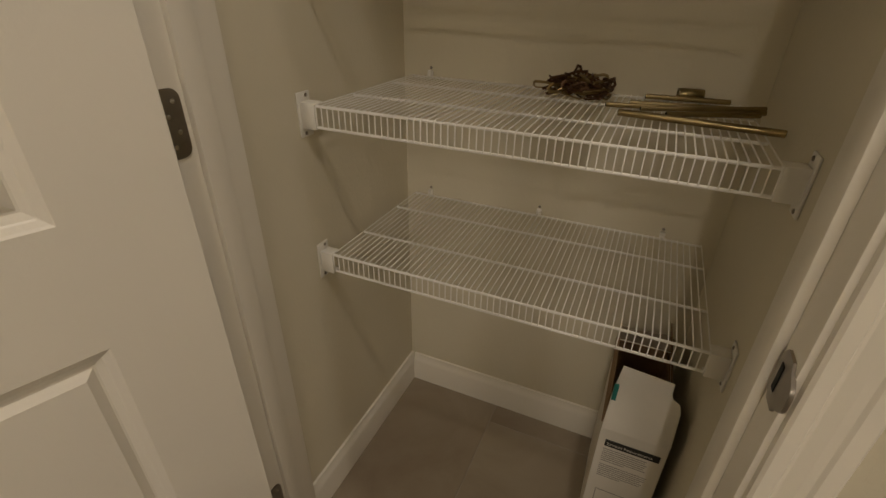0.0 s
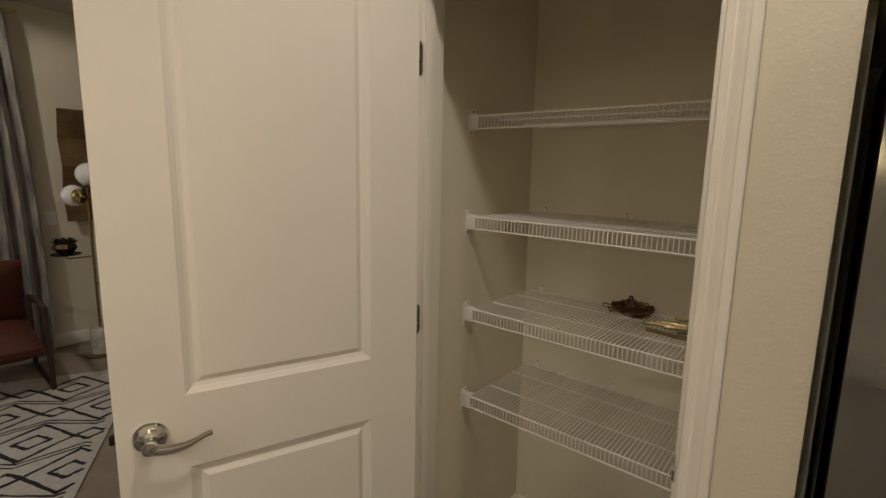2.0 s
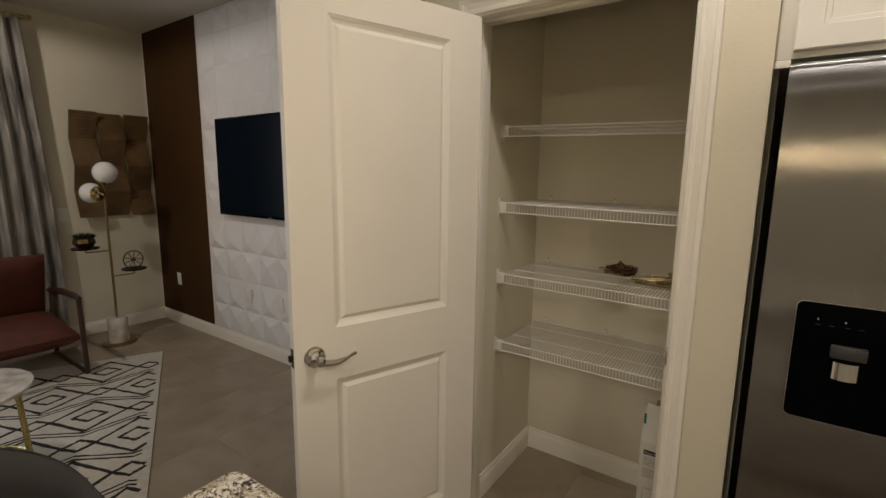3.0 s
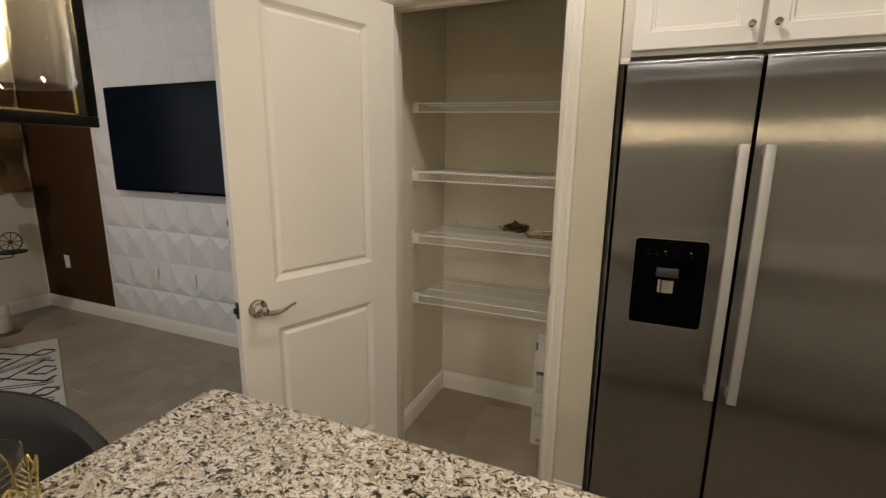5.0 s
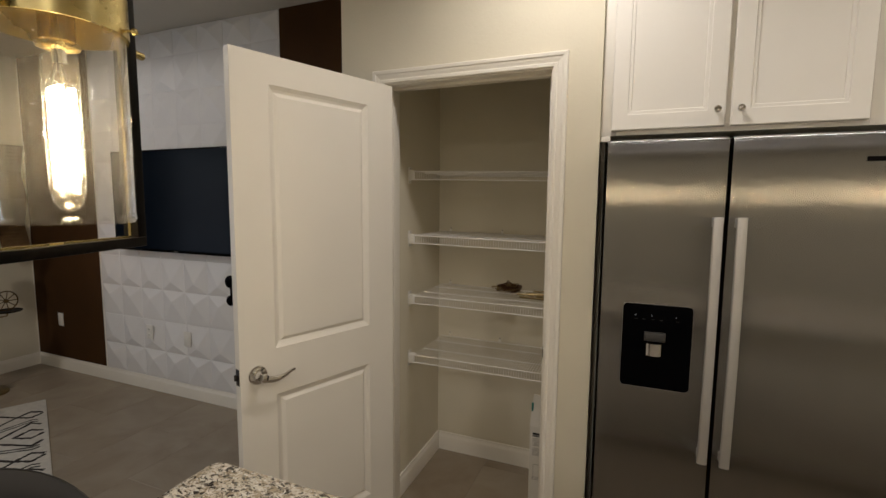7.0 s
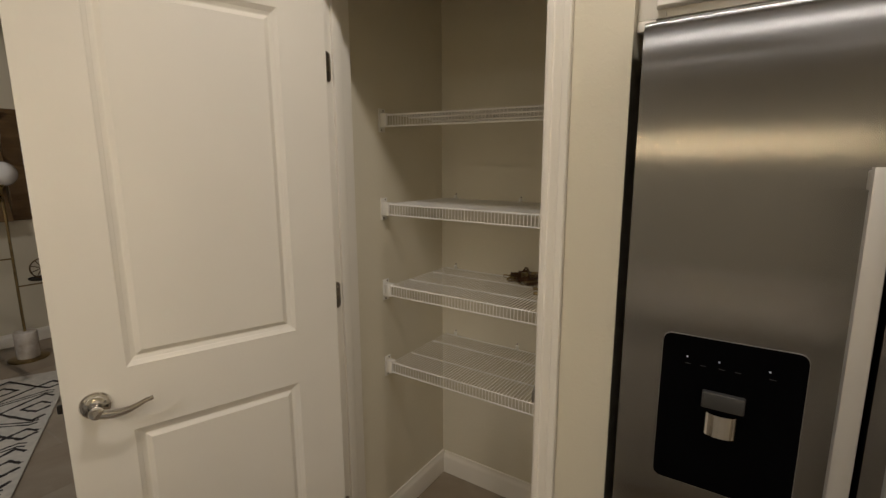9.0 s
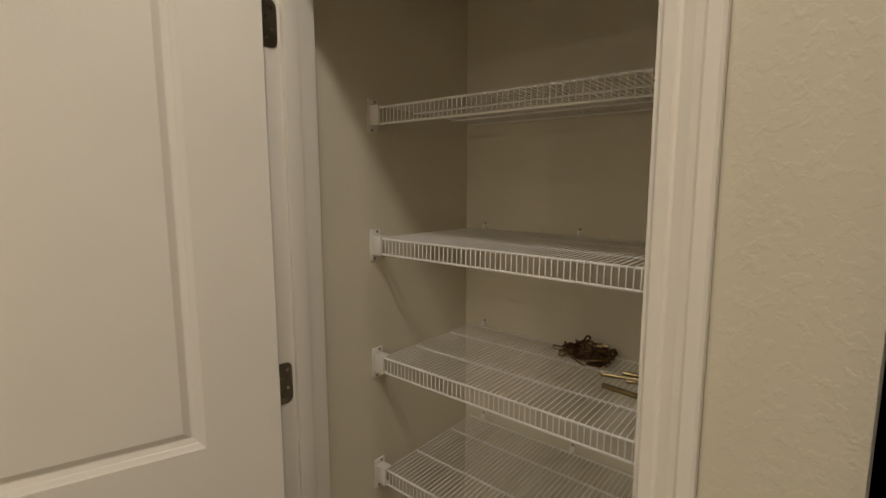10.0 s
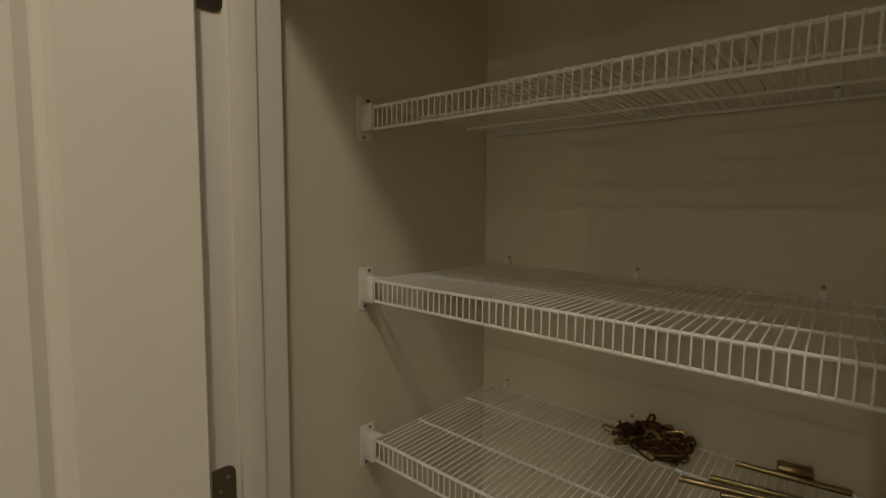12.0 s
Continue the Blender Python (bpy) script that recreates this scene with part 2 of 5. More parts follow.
setting(boxes("wall_pantry_east", WALL, [((PR, WB, 0), (0.44, PB + 0.12, CEIL))]), "cream painted side wall of the pantry", "wall")
setting(boxes("wall_pantry_back", WALL, [((PL, PB, 0), (PR, PB + 0.12, CEIL))]), "cream painted back wall of the pantry", "wall")


def baseboard(a, b, normal):
    """A moulded board along the wall from a to b; normal points into the room."""
    bm = bmesh.new()
    a, b, n = Vector((*a, 0)), Vector((*b, 0)), Vector((*normal, 0))
    prof = [(0, 0), (0.014, 0), (0.014, 0.078), (0.011, 0.090), (0.008, 0.094), (0.006, 0.110), (0, 0.112)]
    ends = [[bm.verts.new(p + n * d + Vector((0, 0, z))) for d, z in prof] for p in (a, b)]
    for k in range(len(prof)):
        j = (k + 1) % len(prof)
        bm.faces.new((ends[0][k], ends[0][j], ends[1][j], ends[1][k]))
    bm.faces.new(ends[0])
    bm.faces.new(ends[1][::-1])
    return setting(part("baseboard", bm, TRIM), "white moulded baseboard along the wall", "baseboard")


baseboard((X0 + 0.014, Y1), (-0.70, Y1), (0, -1))
baseboard((X0, Y1), (X0, Y0), (1, 0))
baseboard((-0.70, WF), (-0.70, Y1 - 0.014), (-1, 0))
baseboard((PL, WB), (PL, PB), (1, 0))
baseboard((PL + 0.014, PB), (PR - 0.014, PB), (0, -1))
baseboard((PR, WB), (PR, PB), (-1, 0))
baseboard((-0.70, WF), (DL - 0.064, WF), (0, -1))
baseboard((DR + 0.064, WF), (0.426, WF), (0, -1))

# ---- pantry doorway ----
def doorway():
    frame_ob = setting(boxes("door_frame", TRIM, [((DL - 0.02, WF - 0.002, 0), (DL, WB + 0.002, DH)), ((DR, WF - 0.002, 0), (DR + 0.02, WB + 0.002, DH)),
                                                  ((DL - 0.02, WF - 0.002, DH), (DR + 0.02, WB + 0.002, DH + 0.02))], bevel=0.0015), "white painted door jamb of the pantry", "door frame")
    boxes("door_stop", TRIM, [((DL, 0.160, 0), (DL + 0.011, 0.196, DH - 0.011)), ((DR - 0.011, 0.160, 0), (DR, 0.196, DH - 0.011)),
                              ((DL, 0.160, DH - 0.011), (DR, 0.196, DH))], frame_ob, bevel=0.002)
    bm = bmesh.new()
    prof = [(0.006, 0.0), (0.006, 0.008), (0.009, 0.011), (0.020, 0.012), (0.022, 0.009), (0.025, 0.009), (0.036, 0.013), (0.043, 0.014), (0.046, 0.017), (0.058, 0.018), (0.061, 0.015), (0.061, 0.0)]
    loops = []
    for w, d in prof:
        y = WF - 0.002 - d
        loops.append([bm.verts.new(p) for p in ((DL - w, y, 0), (DL - w, y, DH + w), (DR + w, y, DH + w), (DR + w, y, 0))])
    for a, b in zip(loops, loops[1:]):
        for k in range(3):
            bm.faces.new((a[k], a[k + 1], b[k + 1], b[k]))
    setting(part("door_casing", bm, TRIM, smooth=False), "white moulded casing round the pantry door", "trim")
    # inner casing faces the shelves
    bm = bmesh.new()
    edge = [(0.124, 0.914), (0.128, 0.908), (0.147, 0.908), (0.156, 0.918), (0.156, 0.956), (0.147, 0.966), (0.128, 0.966), (0.124, 0.960), (0.112, 0.952), (0.108, 0.945), (0.108, 0.929), (0.112, 0.922)]
    va, vb = [[bm.verts.new((xx, yy, zz)) for yy, zz in edge] for xx in (DR + 0.001, DR - 0.0028)]
    bm.faces.new(va)
    bm.faces.new(vb[::-1])
    for k in range(len(edge)):
        j = (k + 1) % len(edge)
        bm.faces.new((va[k], va[j], vb[j], vb[k]))
    part("strike_plate", bm, NICKEL, frame_ob, "dark nickel strike plate")
    # a black plate on the strike stands for the shade in its hole
    boxes("strike_hole_shade", BLACK_GLOSS, [((DR - 0.0034, 0.138, 0.922), (DR - 0.0024, 0.146, 0.952))], frame_ob)
    return frame_ob


door_frame = doorway()
DW, DT, DZ = 0.708, 0.035, 2.036
door = thing("door_1", pose(DL + 0.005, WF - 0.004, 0, 0, 0, -109), "white two-panel pantry door standing open", "door", kind="structure")


def door_leaf():
    bm = bmesh.new()
    u0, u1 = 0.139, 0.574
    panels = [(0.235, 0.838), (1.010, 1.935)]
    rings = [(0.0, 0.0), (0.003, 0.0022), (0.010, 0.0060), (0.012, 0.0078), (0.021, 0.0115), (0.024, 0.0115), (0.036, 0.0040)]

    def face(y, s):
        us, zs = [0.002, u0, u1, DW - 0.002], [0.012, panels[0][0], panels[0][1], panels[1][0], panels[1][1], DZ - 0.002]
        g = {(i, j): bm.verts.new((u, y, z)) for i, u in enumerate(us) for j, z in enumerate(zs)}
        for i in range(3):
            for j in range(5):
                if i == 1 and j in (1, 3):
                    ring = [g[1, j], g[2, j], g[2, j + 1], g[1, j + 1]]
                    z0, z1 = zs[j], zs[j + 1]
                    for ins, dep in rings[1:]:
                        nxt = [bm.verts.new(p) for p in ((u0 + ins, y - s * dep, z0 + ins), (u1 - ins, y - s * dep, z0 + ins), (u1 - ins, y - s * dep, z1 - ins), (u0 + ins, y - s * dep, z1 - ins))]
                        for k in range(4):
                            bm.faces.new((ring[k], ring[(k + 1) % 4], nxt[(k + 1) % 4], nxt[k]))
                        ring = nxt
                    bm.faces.new(ring)
                else:
                    bm.faces.new((g[i, j], g[i + 1, j], g[i + 1, j + 1], g[i, j + 1]))
        return [g[i, 0] for i in range(4)] + [g[3, j] for j in range(1, 6)] + [g[i, 5] for i in (2, 1, 0)] + [g[0, j] for j in (4, 3, 2, 1)]

    a, b = face(DT, 1), face(0.0, -1)
    for k in range(len(a)):
        j = (k + 1) % len(a)
        bm.faces.new((a[k], a[j], b[j], b[k]))
    return part("door_leaf", bm, DOOR_PAINT, door, smooth=False)


leaf = door_leaf()
mod = leaf.modifiers.new("soft_edge", "BEVEL")
mod.width, mod.segments, mod.limit_method, mod.angle_limit = 0.0015, 2, "ANGLE", radians(50)


def lever(side, parent):
    """A chrome lever with a round rose, on the door's face at y; it points at the hinge."""
    u, z, y0 = DW - 0.064, 0.930, DT if side > 0 else 0.0
    s = side
    bm = bmesh.new()
    lathe(bm, [(0.034, 0.0), (0.034, s * 0.004), (0.031, s * 0.008), (0.026, s * 0.0095), (0.0245, s * 0.013), (0.017, s * 0.016), (0.014, s * 0.024), (0.0135, s * 0.046), (0.016, s * 0.050), (0.014, s * 0.056), (0.006, s * 0.058)], 32, (u, y0, z), "Y")
    rose = part("lever_rose", bm, CHROME, parent, "chrome rose")
    bm = bmesh.new()
    pts, rad = [], []
    for k in range(15):
        f = k / 14
        pts.append((u - f * 0.116, y0 + s * (0.048 + 0.006 * math.sin(f * 3.1)), z - 0.004 - 0.011 * math.sin(f * 2.9) + 0.017 * f ** 2 * (1.6 - 0.6 * f) - 0.006 * max(0, f - 0.85) * 6))
        rad.append(0.0122 - 0.0052 * f + 0.0015 * math.sin(f * 6))
    tube(bm, pts, rad, 12, 0.62)
    part("lever_handle", bm, CHROME, parent, "chrome wave-shaped lever")


lever(1, door)
lever(-1, door)
boxes("latch_plate", DARK_METAL, [((DW - 0.004, 0.006, 0.905), (DW - 0.0005, 0.029, 0.963))], door, "dark latch plate", 0.0005)
bm = bmesh.new()
box(bm, (DW - 0.002, 0.011, 0.924), (DW + 0.010, 0.024, 0.944), 0.002)
part("latch_bolt", bm, DARK_METAL, door)


def hinge(z):
    bm = bmesh.new()
    h = 0.089
    # jamb leaf, rounded on the pantry side
    w, r, n = 0.033, 0.014, 5
    out = [(0.0, 0.0)]
    for c, a0 in (((w - r, r), -90), ((w - r, h - r), 0)):
        out += [(c[0] + r * math.cos(radians(a0 + 90 * k / n)), c[1] + r * math.sin(radians(a0 + 90 * k / n))) for k in range(n + 1)]
    out.append((0.0, h))
    v0 = [bm.verts.new((DL - 0.0005, WF + y, z + zz)) for y, zz in out]
    v1 = [bm.verts.new((DL + 0.0022, WF + y, z + zz)) for y, zz in out]
    bm.faces.new(v0)
    bm.faces.new(v1[::-1])
    for k in range(len(out)):
        j = (k + 1) % len(out)
        bm.faces.new((v0[k], v0[j], v1[j], v1[k]))
    leaf_ob = part("hinge_leaf", bm, NICKEL, door_frame, "dark nickel hinge leaf")
    bm = bmesh.new()
    for k in range(3):
        lathe(bm, [(0.0062, z + k * h / 3 + 0.0005), (0.0062, z + (k + 1) * h / 3 - 0.0005)], 12, (DL + 0.001, WF - 0.010, 0))
    lathe(bm, [(0.004, z - 0.004), (0.0055, z)], 12, (DL + 0.001, WF - 0.010, 0))
    lathe(bm, [(0.0055, z + h), (0.003, z + h + 0.005)], 12, (DL + 0.001, WF - 0.010, 0))
    part("hinge_knuckle", bm, NICKEL, door_frame)
    for yy, zz in ((0.010, 0.016), (0.021, 0.034), (0.010, 0.055), (0.021, 0.073)):
        bm = bmesh.new()
        lathe(bm, [(0.0036, 0.0), (0.0034, 0.0009), (0.001, 0.0011)], 10, (DL + 0.0021, WF + yy, z + zz), "X")
        part("screw", bm, CHROME, leaf_ob)


for z in (0.24, 1.040, 1.764):
    hinge(z)


# ---- wire shelves in the pantry ----
SHELF_Z = [0.733, 1.052, 1.370, 1.697]
SAG = [0.1, 0.45, 0.9, 1.1]                                   # the shelves drop a little towards the east wall, in degrees
SX0, SX1, SF, SB = PL + 0.034, PR - 0.034, 0.434, PB - 0.012


def shelf_meshes():
    bm = bmesh.new()
    tube(bm, [(0, SB, 0), (0, SF + 0.006, 0), (0, SF + 0.002, -0.001), (0, SF, -0.004), (0, SF, -0.043)], 0.00122, 6)
    wire = mesh_of("wire", bm, WIRE)
    bm = bmesh.new()
    tube(bm, [(SX0, 0, 0), (SX1, 0, 0)], 0.0028, 8)
    rail = mesh_of("rail", bm, WIRE)
    bm = bmesh.new()
    # end bracket: a plate on the wall with a boxed sleeve round the shelf corner
    box(bm, (0, SF - 0.012, -0.064), (0.0035, SF + 0.024, 0.020), 0.0012)
    box(bm, (0.0036, SF - 0.006, -0.046), (0.034, SF - 0.0015, 0.003), 0.0010)
    box(bm, (0.0036, SF - 0.0014, -0.001), (0.034, SF + 0.022, 0.003), 0.0010)
    box(bm, (0.0036, SF - 0.0014, -0.046), (0.034, SF + 0.016, -0.0435), 0.0008)
    bracket = mesh_of("end_bracket", bm, PLASTIC)
    bm = bmesh.new()
    lathe(bm, [(0.0036, 0.0), (0.0036, 0.0012), (0.0012, 0.0022)], 10, (0, 0, 0), "X")
    screw = mesh_of("screw", bm, NICKEL)
    bm = bmesh.new()
    box(bm, (-0.006, PB - 0.012, -0.004), (0.006, PB, 0.013), 0.002)
    box(bm, (-0.004, PB - 0.016, -0.0045), (0.004, PB - 0.008, 0.004), 0.0015)
    clip = mesh_of("wall_clip", bm, PLASTIC)
    return wire, rail, bracket, screw, clip


WIRE_ME, RAIL_ME, BRACKET_ME, SCREW_ME, CLIP_ME = shelf_meshes()


def wire_shelf(z, sag):
    sh = thing("wire_shelf", pose(PL, 0, z, 0, sag, 0) @ Matrix.Translation((-PL, 0, 0)), "white vinyl-coated wire shelf fixed in the pantry", "shelf", "wire shelves in the pantry")
    count = int((SX1 - SX0) / 0.0127)
    for k in range(count + 1):
        piece("wire", WIRE_ME, sh, pose(SX0 + (SX1 - SX0) * k / count, 0, 0))
    for y, dz in ((SF + 0.0035, -0.0032), (0.560, -0.0035), (0.722, -0.0035), (SB, -0.0035), (SF + 0.003, -0.043)):
        piece("rail", RAIL_ME, sh, pose(0, y, dz))
    for x, s in ((PL + 0.0003, 1), (PR - 0.0003, -1)):
        m = pose(x, 0, 0) @ Matrix.Diagonal((s, 1, 1, 1))
        br = piece("end_bracket", BRACKET_ME, sh, m)
        for yy, zz in ((SF + 0.012, 0.013), (SF + 0.002, -0.057)):
            piece("screw", SCREW_ME, br, pose(0.0035, yy, zz))
    for x in (-0.441, -0.128, 0.171):
        cl = piece("wall_clip", CLIP_ME, sh, pose(x, 0, 0))
        piece("screw", SCREW_ME, cl, pose(0, PB - 0.0005, 0.018, 0, 0, -90))
    return sh


for z, sag in zip(SHELF_Z, SAG):
    wire_shelf(z, sag)


# ---- refrigerator and the cabinet over it ----
FX0, FX1, FG, FY, FZ = 0.460, 1.360, 0.838, 0.042, 1.761


def fridge():
    f = thing("refrigerator", pose(FX0, FY, 0), "brushed stainless side-by-side refrigerator with a black dispenser", "refrigerator")
    W, G = FX1 - FX0, FG - FX0
    boxes("body", RUBBER, [((0.010, 0.085, 0.03), (W - 0.010, 0.74, FZ - 0.015))], f, "dark grey cabinet sides", 0.004)
    for x in (0.05, W - 0.09):
        boxes("foot", RUBBER, [((x, 0.12, 0.0), (x + 0.04, 0.66, 0.031))], f)
    boxes("hinge_cover", RUBBER, [((0.02, 0.03, FZ - 0.0145), (0.09, 0.14, FZ + 0.006))], f, "", 0.004)

    def leaf(x0, x1):
        bm = bmesh.new()
        # a door skin that bows forward, with a rolled top edge
        nx, rows = 14, [(0.09, 0.010), (0.094, 0.002), (0.105, 0.0), (0.9, 0.0), (FZ - 0.085, 0.0), (FZ - 0.016, 0.0), (FZ - 0.010, 0.0008), (FZ - 0.005, 0.0030), (FZ - 0.0015, 0.0064), (FZ, 0.011)]
        grid = []
        for zz, dy in rows:
            row = []
            for i in range(nx + 1):
                f_ = i / nx
                edge = 0.006 * (max(0, 1 - f_ * nx) ** 2 + max(0, 1 - (1 - f_) * nx) ** 2)
                bow = 0.004 * (1 - (2 * f_ - 1) ** 2)
                row.append(bm.verts.new((x0 + (x1 - x0) * f_, dy + edge - bow, zz)))
            grid.append(row)
        back = [[bm.verts.new((x0 + (x1 - x0) * (i / nx), 0.075, zz)) for i in (0, nx)] for zz in (0.09, FZ)]
        for a, b in zip(grid, grid[1:]):
            for i in range(nx):
                bm.faces.new((a[i], a[i + 1], b[i + 1], b[i]))
        bm.faces.new([r[0] for r in grid] + [back[1][0], back[0][0]])
        bm.faces.new([r[-1] for r in grid][::-1] + [back[0][1], back[1][1]])
        bm.faces.new(grid[-1] + [back[1][1], back[1][0]])
        bm.faces.new(grid[0][::-1] + [back[0][0], back[0][1]])
        bm.faces.new((back[0][0], back[1][0], back[1][1], back[0][1]))
        skin = part("door", bm, STEEL, f, "brushed stainless door")
        # the returns at the sides take the near-black gasket material
        skin.data.materials.append(RUBBER)
        for q in skin.data.polygons:
            if abs(q.normal.x) > 0.95:
                q.material_index = 1
        return skin

    left = leaf(0.0, G - 0.006)
    right = leaf(G + 0.006, W)
    boxes("gasket", RUBBER, [((0.006, 0.0755, 0.10), (G - 0.012, 0.0845, FZ - 0.01)), ((G + 0.012, 0.0755, 0.10), (W - 0.006, 0.0845, FZ - 0.01))], f)
    boxes("kick_plate", RUBBER, [((0.02, 0.05, 0.02), (W - 0.02, 0.084, 0.085))], f)
    for door_ob, xc in ((left, FG - FX0 - 0.031), (right, FG - FX0 + 0.035)):
        bm = bmesh.new()
        h0, h1 = 0.665, 1.500
        cs = 24
        prev = None
        for k in range(cs + 1):
            t = k / cs
            zz = h0 + (h1 - h0) * t
            yb = -0.048 - 0.012 * (1 - (2 * t - 1) ** 2)
            sect = [(-0.0155, 0.004), (-0.013, -0.004), (0.0, -0.007), (0.013, -0.004), (0.0155, 0.004), (0.012, 0.007), (-0.012, 0.007)]
            ring = [bm.verts.new((xc + a, yb + b, zz)) for a, b in sect]
            if prev:
                for i in range(7):
                    bm.faces.new((prev[i], prev[(i + 1) % 7], ring[(i + 1) % 7], ring[i]))
            else:
                bm.faces.new(ring)
            prev = ring
        bm.faces.new(prev[::-1])
        hd = part("handle", bm, STEEL_HANDLE, door_ob, "satin steel bar handle")
        for zm in (h0 + 0.004, h1 - 0.034):
            boxes("handle_mount", STEEL_HANDLE, [((xc - 0.012, -0.046, zm), (xc + 0.012, 0.004, zm + 0.030))], door_ob, "", 0.002)
    # ice and water dispenser
    a0, a1, z0, z1 = 0.075, 0.300, 0.887, 1.191

    def rounded(x0, x1, zb, zt, r, y0, y1, bmx):
        pts = []
        for cx, cz, s in ((x1 - r, zb + r, -90), (x1 - r, zt - r, 0), (x0 + r, zt - r, 90), (x0 + r, zb + r, 180)):
            pts += [(cx + r * math.cos(radians(s + 15 * k)), cz + r * math.sin(radians(s + 15 * k))) for k in range(7)]
        va = [bmx.verts.new((x, y0, z)) for x, z in pts]
        vb = [bmx.verts.new((x, y1, z)) for x, z in pts]
        bmx.faces.new(va)
        bmx.faces.new(vb[::-1])
        for k in range(len(pts)):
            j = (k + 1) % len(pts)
            bmx.faces.new((va[k], va[j], vb[j], vb[k]))

    bm = bmesh.new()
    rounded(a0, a1, z0, z1, 0.016, -0.0047, 0.004, bm)
    part("dispenser_trim", bm, STEEL_HANDLE, left, "thin bright trim")
    bm = bmesh.new()
    rounded(a0 + 0.0008, a1 - 0.0008, z0 + 0.0022, z1 - 0.0006, 0.0150, -0.0075, -0.0048, bm)
    disp = part("dispenser", bm, BLACK_GLOSS, left, "glossy black dispenser panel")
    boxes("dispenser_well", BLACK_GLOSS, [((a0 + 0.014, -0.0085, z0 + 0.016), (a1 - 0.014, -0.0076, z0 + 0.185))], left)
    boxes("dispenser_chute", DARK_PLASTIC, [((0.149, -0.022, 1.062), (0.217, -0.0086, 1.094))], left, "grey dispenser chute", 0.003)
    bm = bmesh.new()
    # the paddle is a bright curved tongue
    arc = [(0.182 + 0.027 * math.sin(radians(q)), -0.0088 - 0.016 * math.cos(radians(q))) for q in range(-90, 91, 15)]
    rims = [[bm.verts.new((ax, ay, zz)) for ax, ay in arc] for zz in (1.010, 1.053)]
    for q in range(len(arc) - 1):
        bm.faces.new((rims[0][q], rims[0][q + 1], rims[1][q + 1], rims[1][q]))
    bm.faces.new(rims[0][::-1])
    bm.faces.new(rims[1])
    bm.faces.new((rims[0][0], rims[1][0], rims[1][-1], rims[0][-1]))
    part("dispenser_paddle", bm, CHROME, left, "bright metal paddle")
    for x in (0.119, 0.171, 0.247):
        bm = bmesh.new()
        lathe(bm, [(0.0014, -0.0086), (0.0014, -0.0077)], 8, (x, 0, 1.150), "Y")
        part("indicator", bm, LED, left, "small lit indicator")
    for x in (0.116, 0.141, 0.171, 0.196, 0.247):
        boxes("button_mark", PEWTER_MARK, [((x, -0.0081, 1.136), (x + 0.010, -0.0077, 1.1375))], left)
    boxes("brand_mark", RUBBER, [((G + 0.345, -0.0046, 1.672), (G + 0.44, -0.003, 1.686))], right, "small dark maker's mark")
    return f


PEWTER_MARK = material("grey_print", (0.02, 0.02, 0.02), 0.5, vary=0.05)
DARK_PLASTIC = material("dark_grey_plastic", (0.045, 0.044, 0.042), 0.35, vary=0.08)
LED = bpy.data.materials.new("led")
LED.use_nodes = True
LED.node_tree.nodes["Principled BSDF"].inputs["Emission Color"].default_value = (0.4, 0.65, 1, 1)
LED.node_tree.nodes["Principled BSDF"].inputs["Emission Strength"].default_value = 0.12
fridge()


def upper_cabinet():
    x0, x1, z0, z1, y = 0.4415, 1.4185, 1.790, CEIL - 0.004, 0.145
    c = thing("wall_cabinet", pose(0, 0, 0), "white shaker wall cabinet over the refrigerator", "cabinet")
    boxes("carcass", CABINET, [((x0, y + 0.02, z0), (x1, PB - 0.002, z1))], c, "", 0.001)
    boxes("filler", CABINET, [((0.4265, y, 1.770), (0.462, y + 0.0195, z0 - 0.0005))], c, "narrow white filler strip", 0.0008)
    boxes("face_frame", CABINET, [((0.4265, y, z0), (x0 + 0.038, y + 0.0195, z1)), ((x1 - 0.2, y, z0), (x1, y + 0.0195, z1)), ((x0 + 0.0385, y, z0), (x1 - 0.2005, y + 0.0195, z0 + 0.03)),
                                  ((x0 + 0.0385, y, z1 - 0.08), (x1 - 0.2005, y + 0.0195, z1)), ((0.815, y, z0 + 0.0305), (0.853, y + 0.0195, z1 - 0.0805))], c, "", 0.001)
    for a, b, kx in ((x0 + 0.022, 0.826, 0.800), (0.842, 1.212, 0.868)):
        zb, zt = z0 + 0.016, z1 - 0.06
        bm = bmesh.new()
        yf = y - 0.020
        rings = [(0, 0.004), (0.003, 0), (0.054, 0), (0.056, 0.0035), (0.066, 0.0045), (0.068, 0.0085), (0.072, 0.0085)]
        prev = None
        base = [bm.verts.new(p) for p in ((a, y - 0.0005, zb), (b, y - 0.0005, zb), (b, y - 0.0005, zt), (a, y - 0.0005, zt))]
        prev = base
        for ins, d in rings:
            nxt = [bm.verts.new(p) for p in ((a + ins, yf + d, zb + ins), (b - ins, yf + d, zb + ins), (b - ins, yf + d, zt - ins), (a + ins, yf + d, zt - ins))]
            for k in range(4):
                bm.faces.new((prev[k], prev[(k + 1) % 4], nxt[(k + 1) % 4], nxt[k]))
            prev = nxt
        bm.faces.new(prev)
        bm.faces.new(base[::-1])
        d_ob = part("cabinet_door", bm, CABINET, c, "white recessed-panel door")
        bm = bmesh.new()
        lathe(bm, [(0.007, 0.0), (0.006, -0.003), (0.0042, -0.010), (0.007, -0.013), (0.0112, -0.016), (0.0120, -0.019), (0.0100, -0.023), (0.004, -0.025)], 20, (kx, yf, z0 + 0.070), "Y")
        part("knob", bm, CHROME, d_ob, "round nickel knob")
    return c


upper_cabinet()


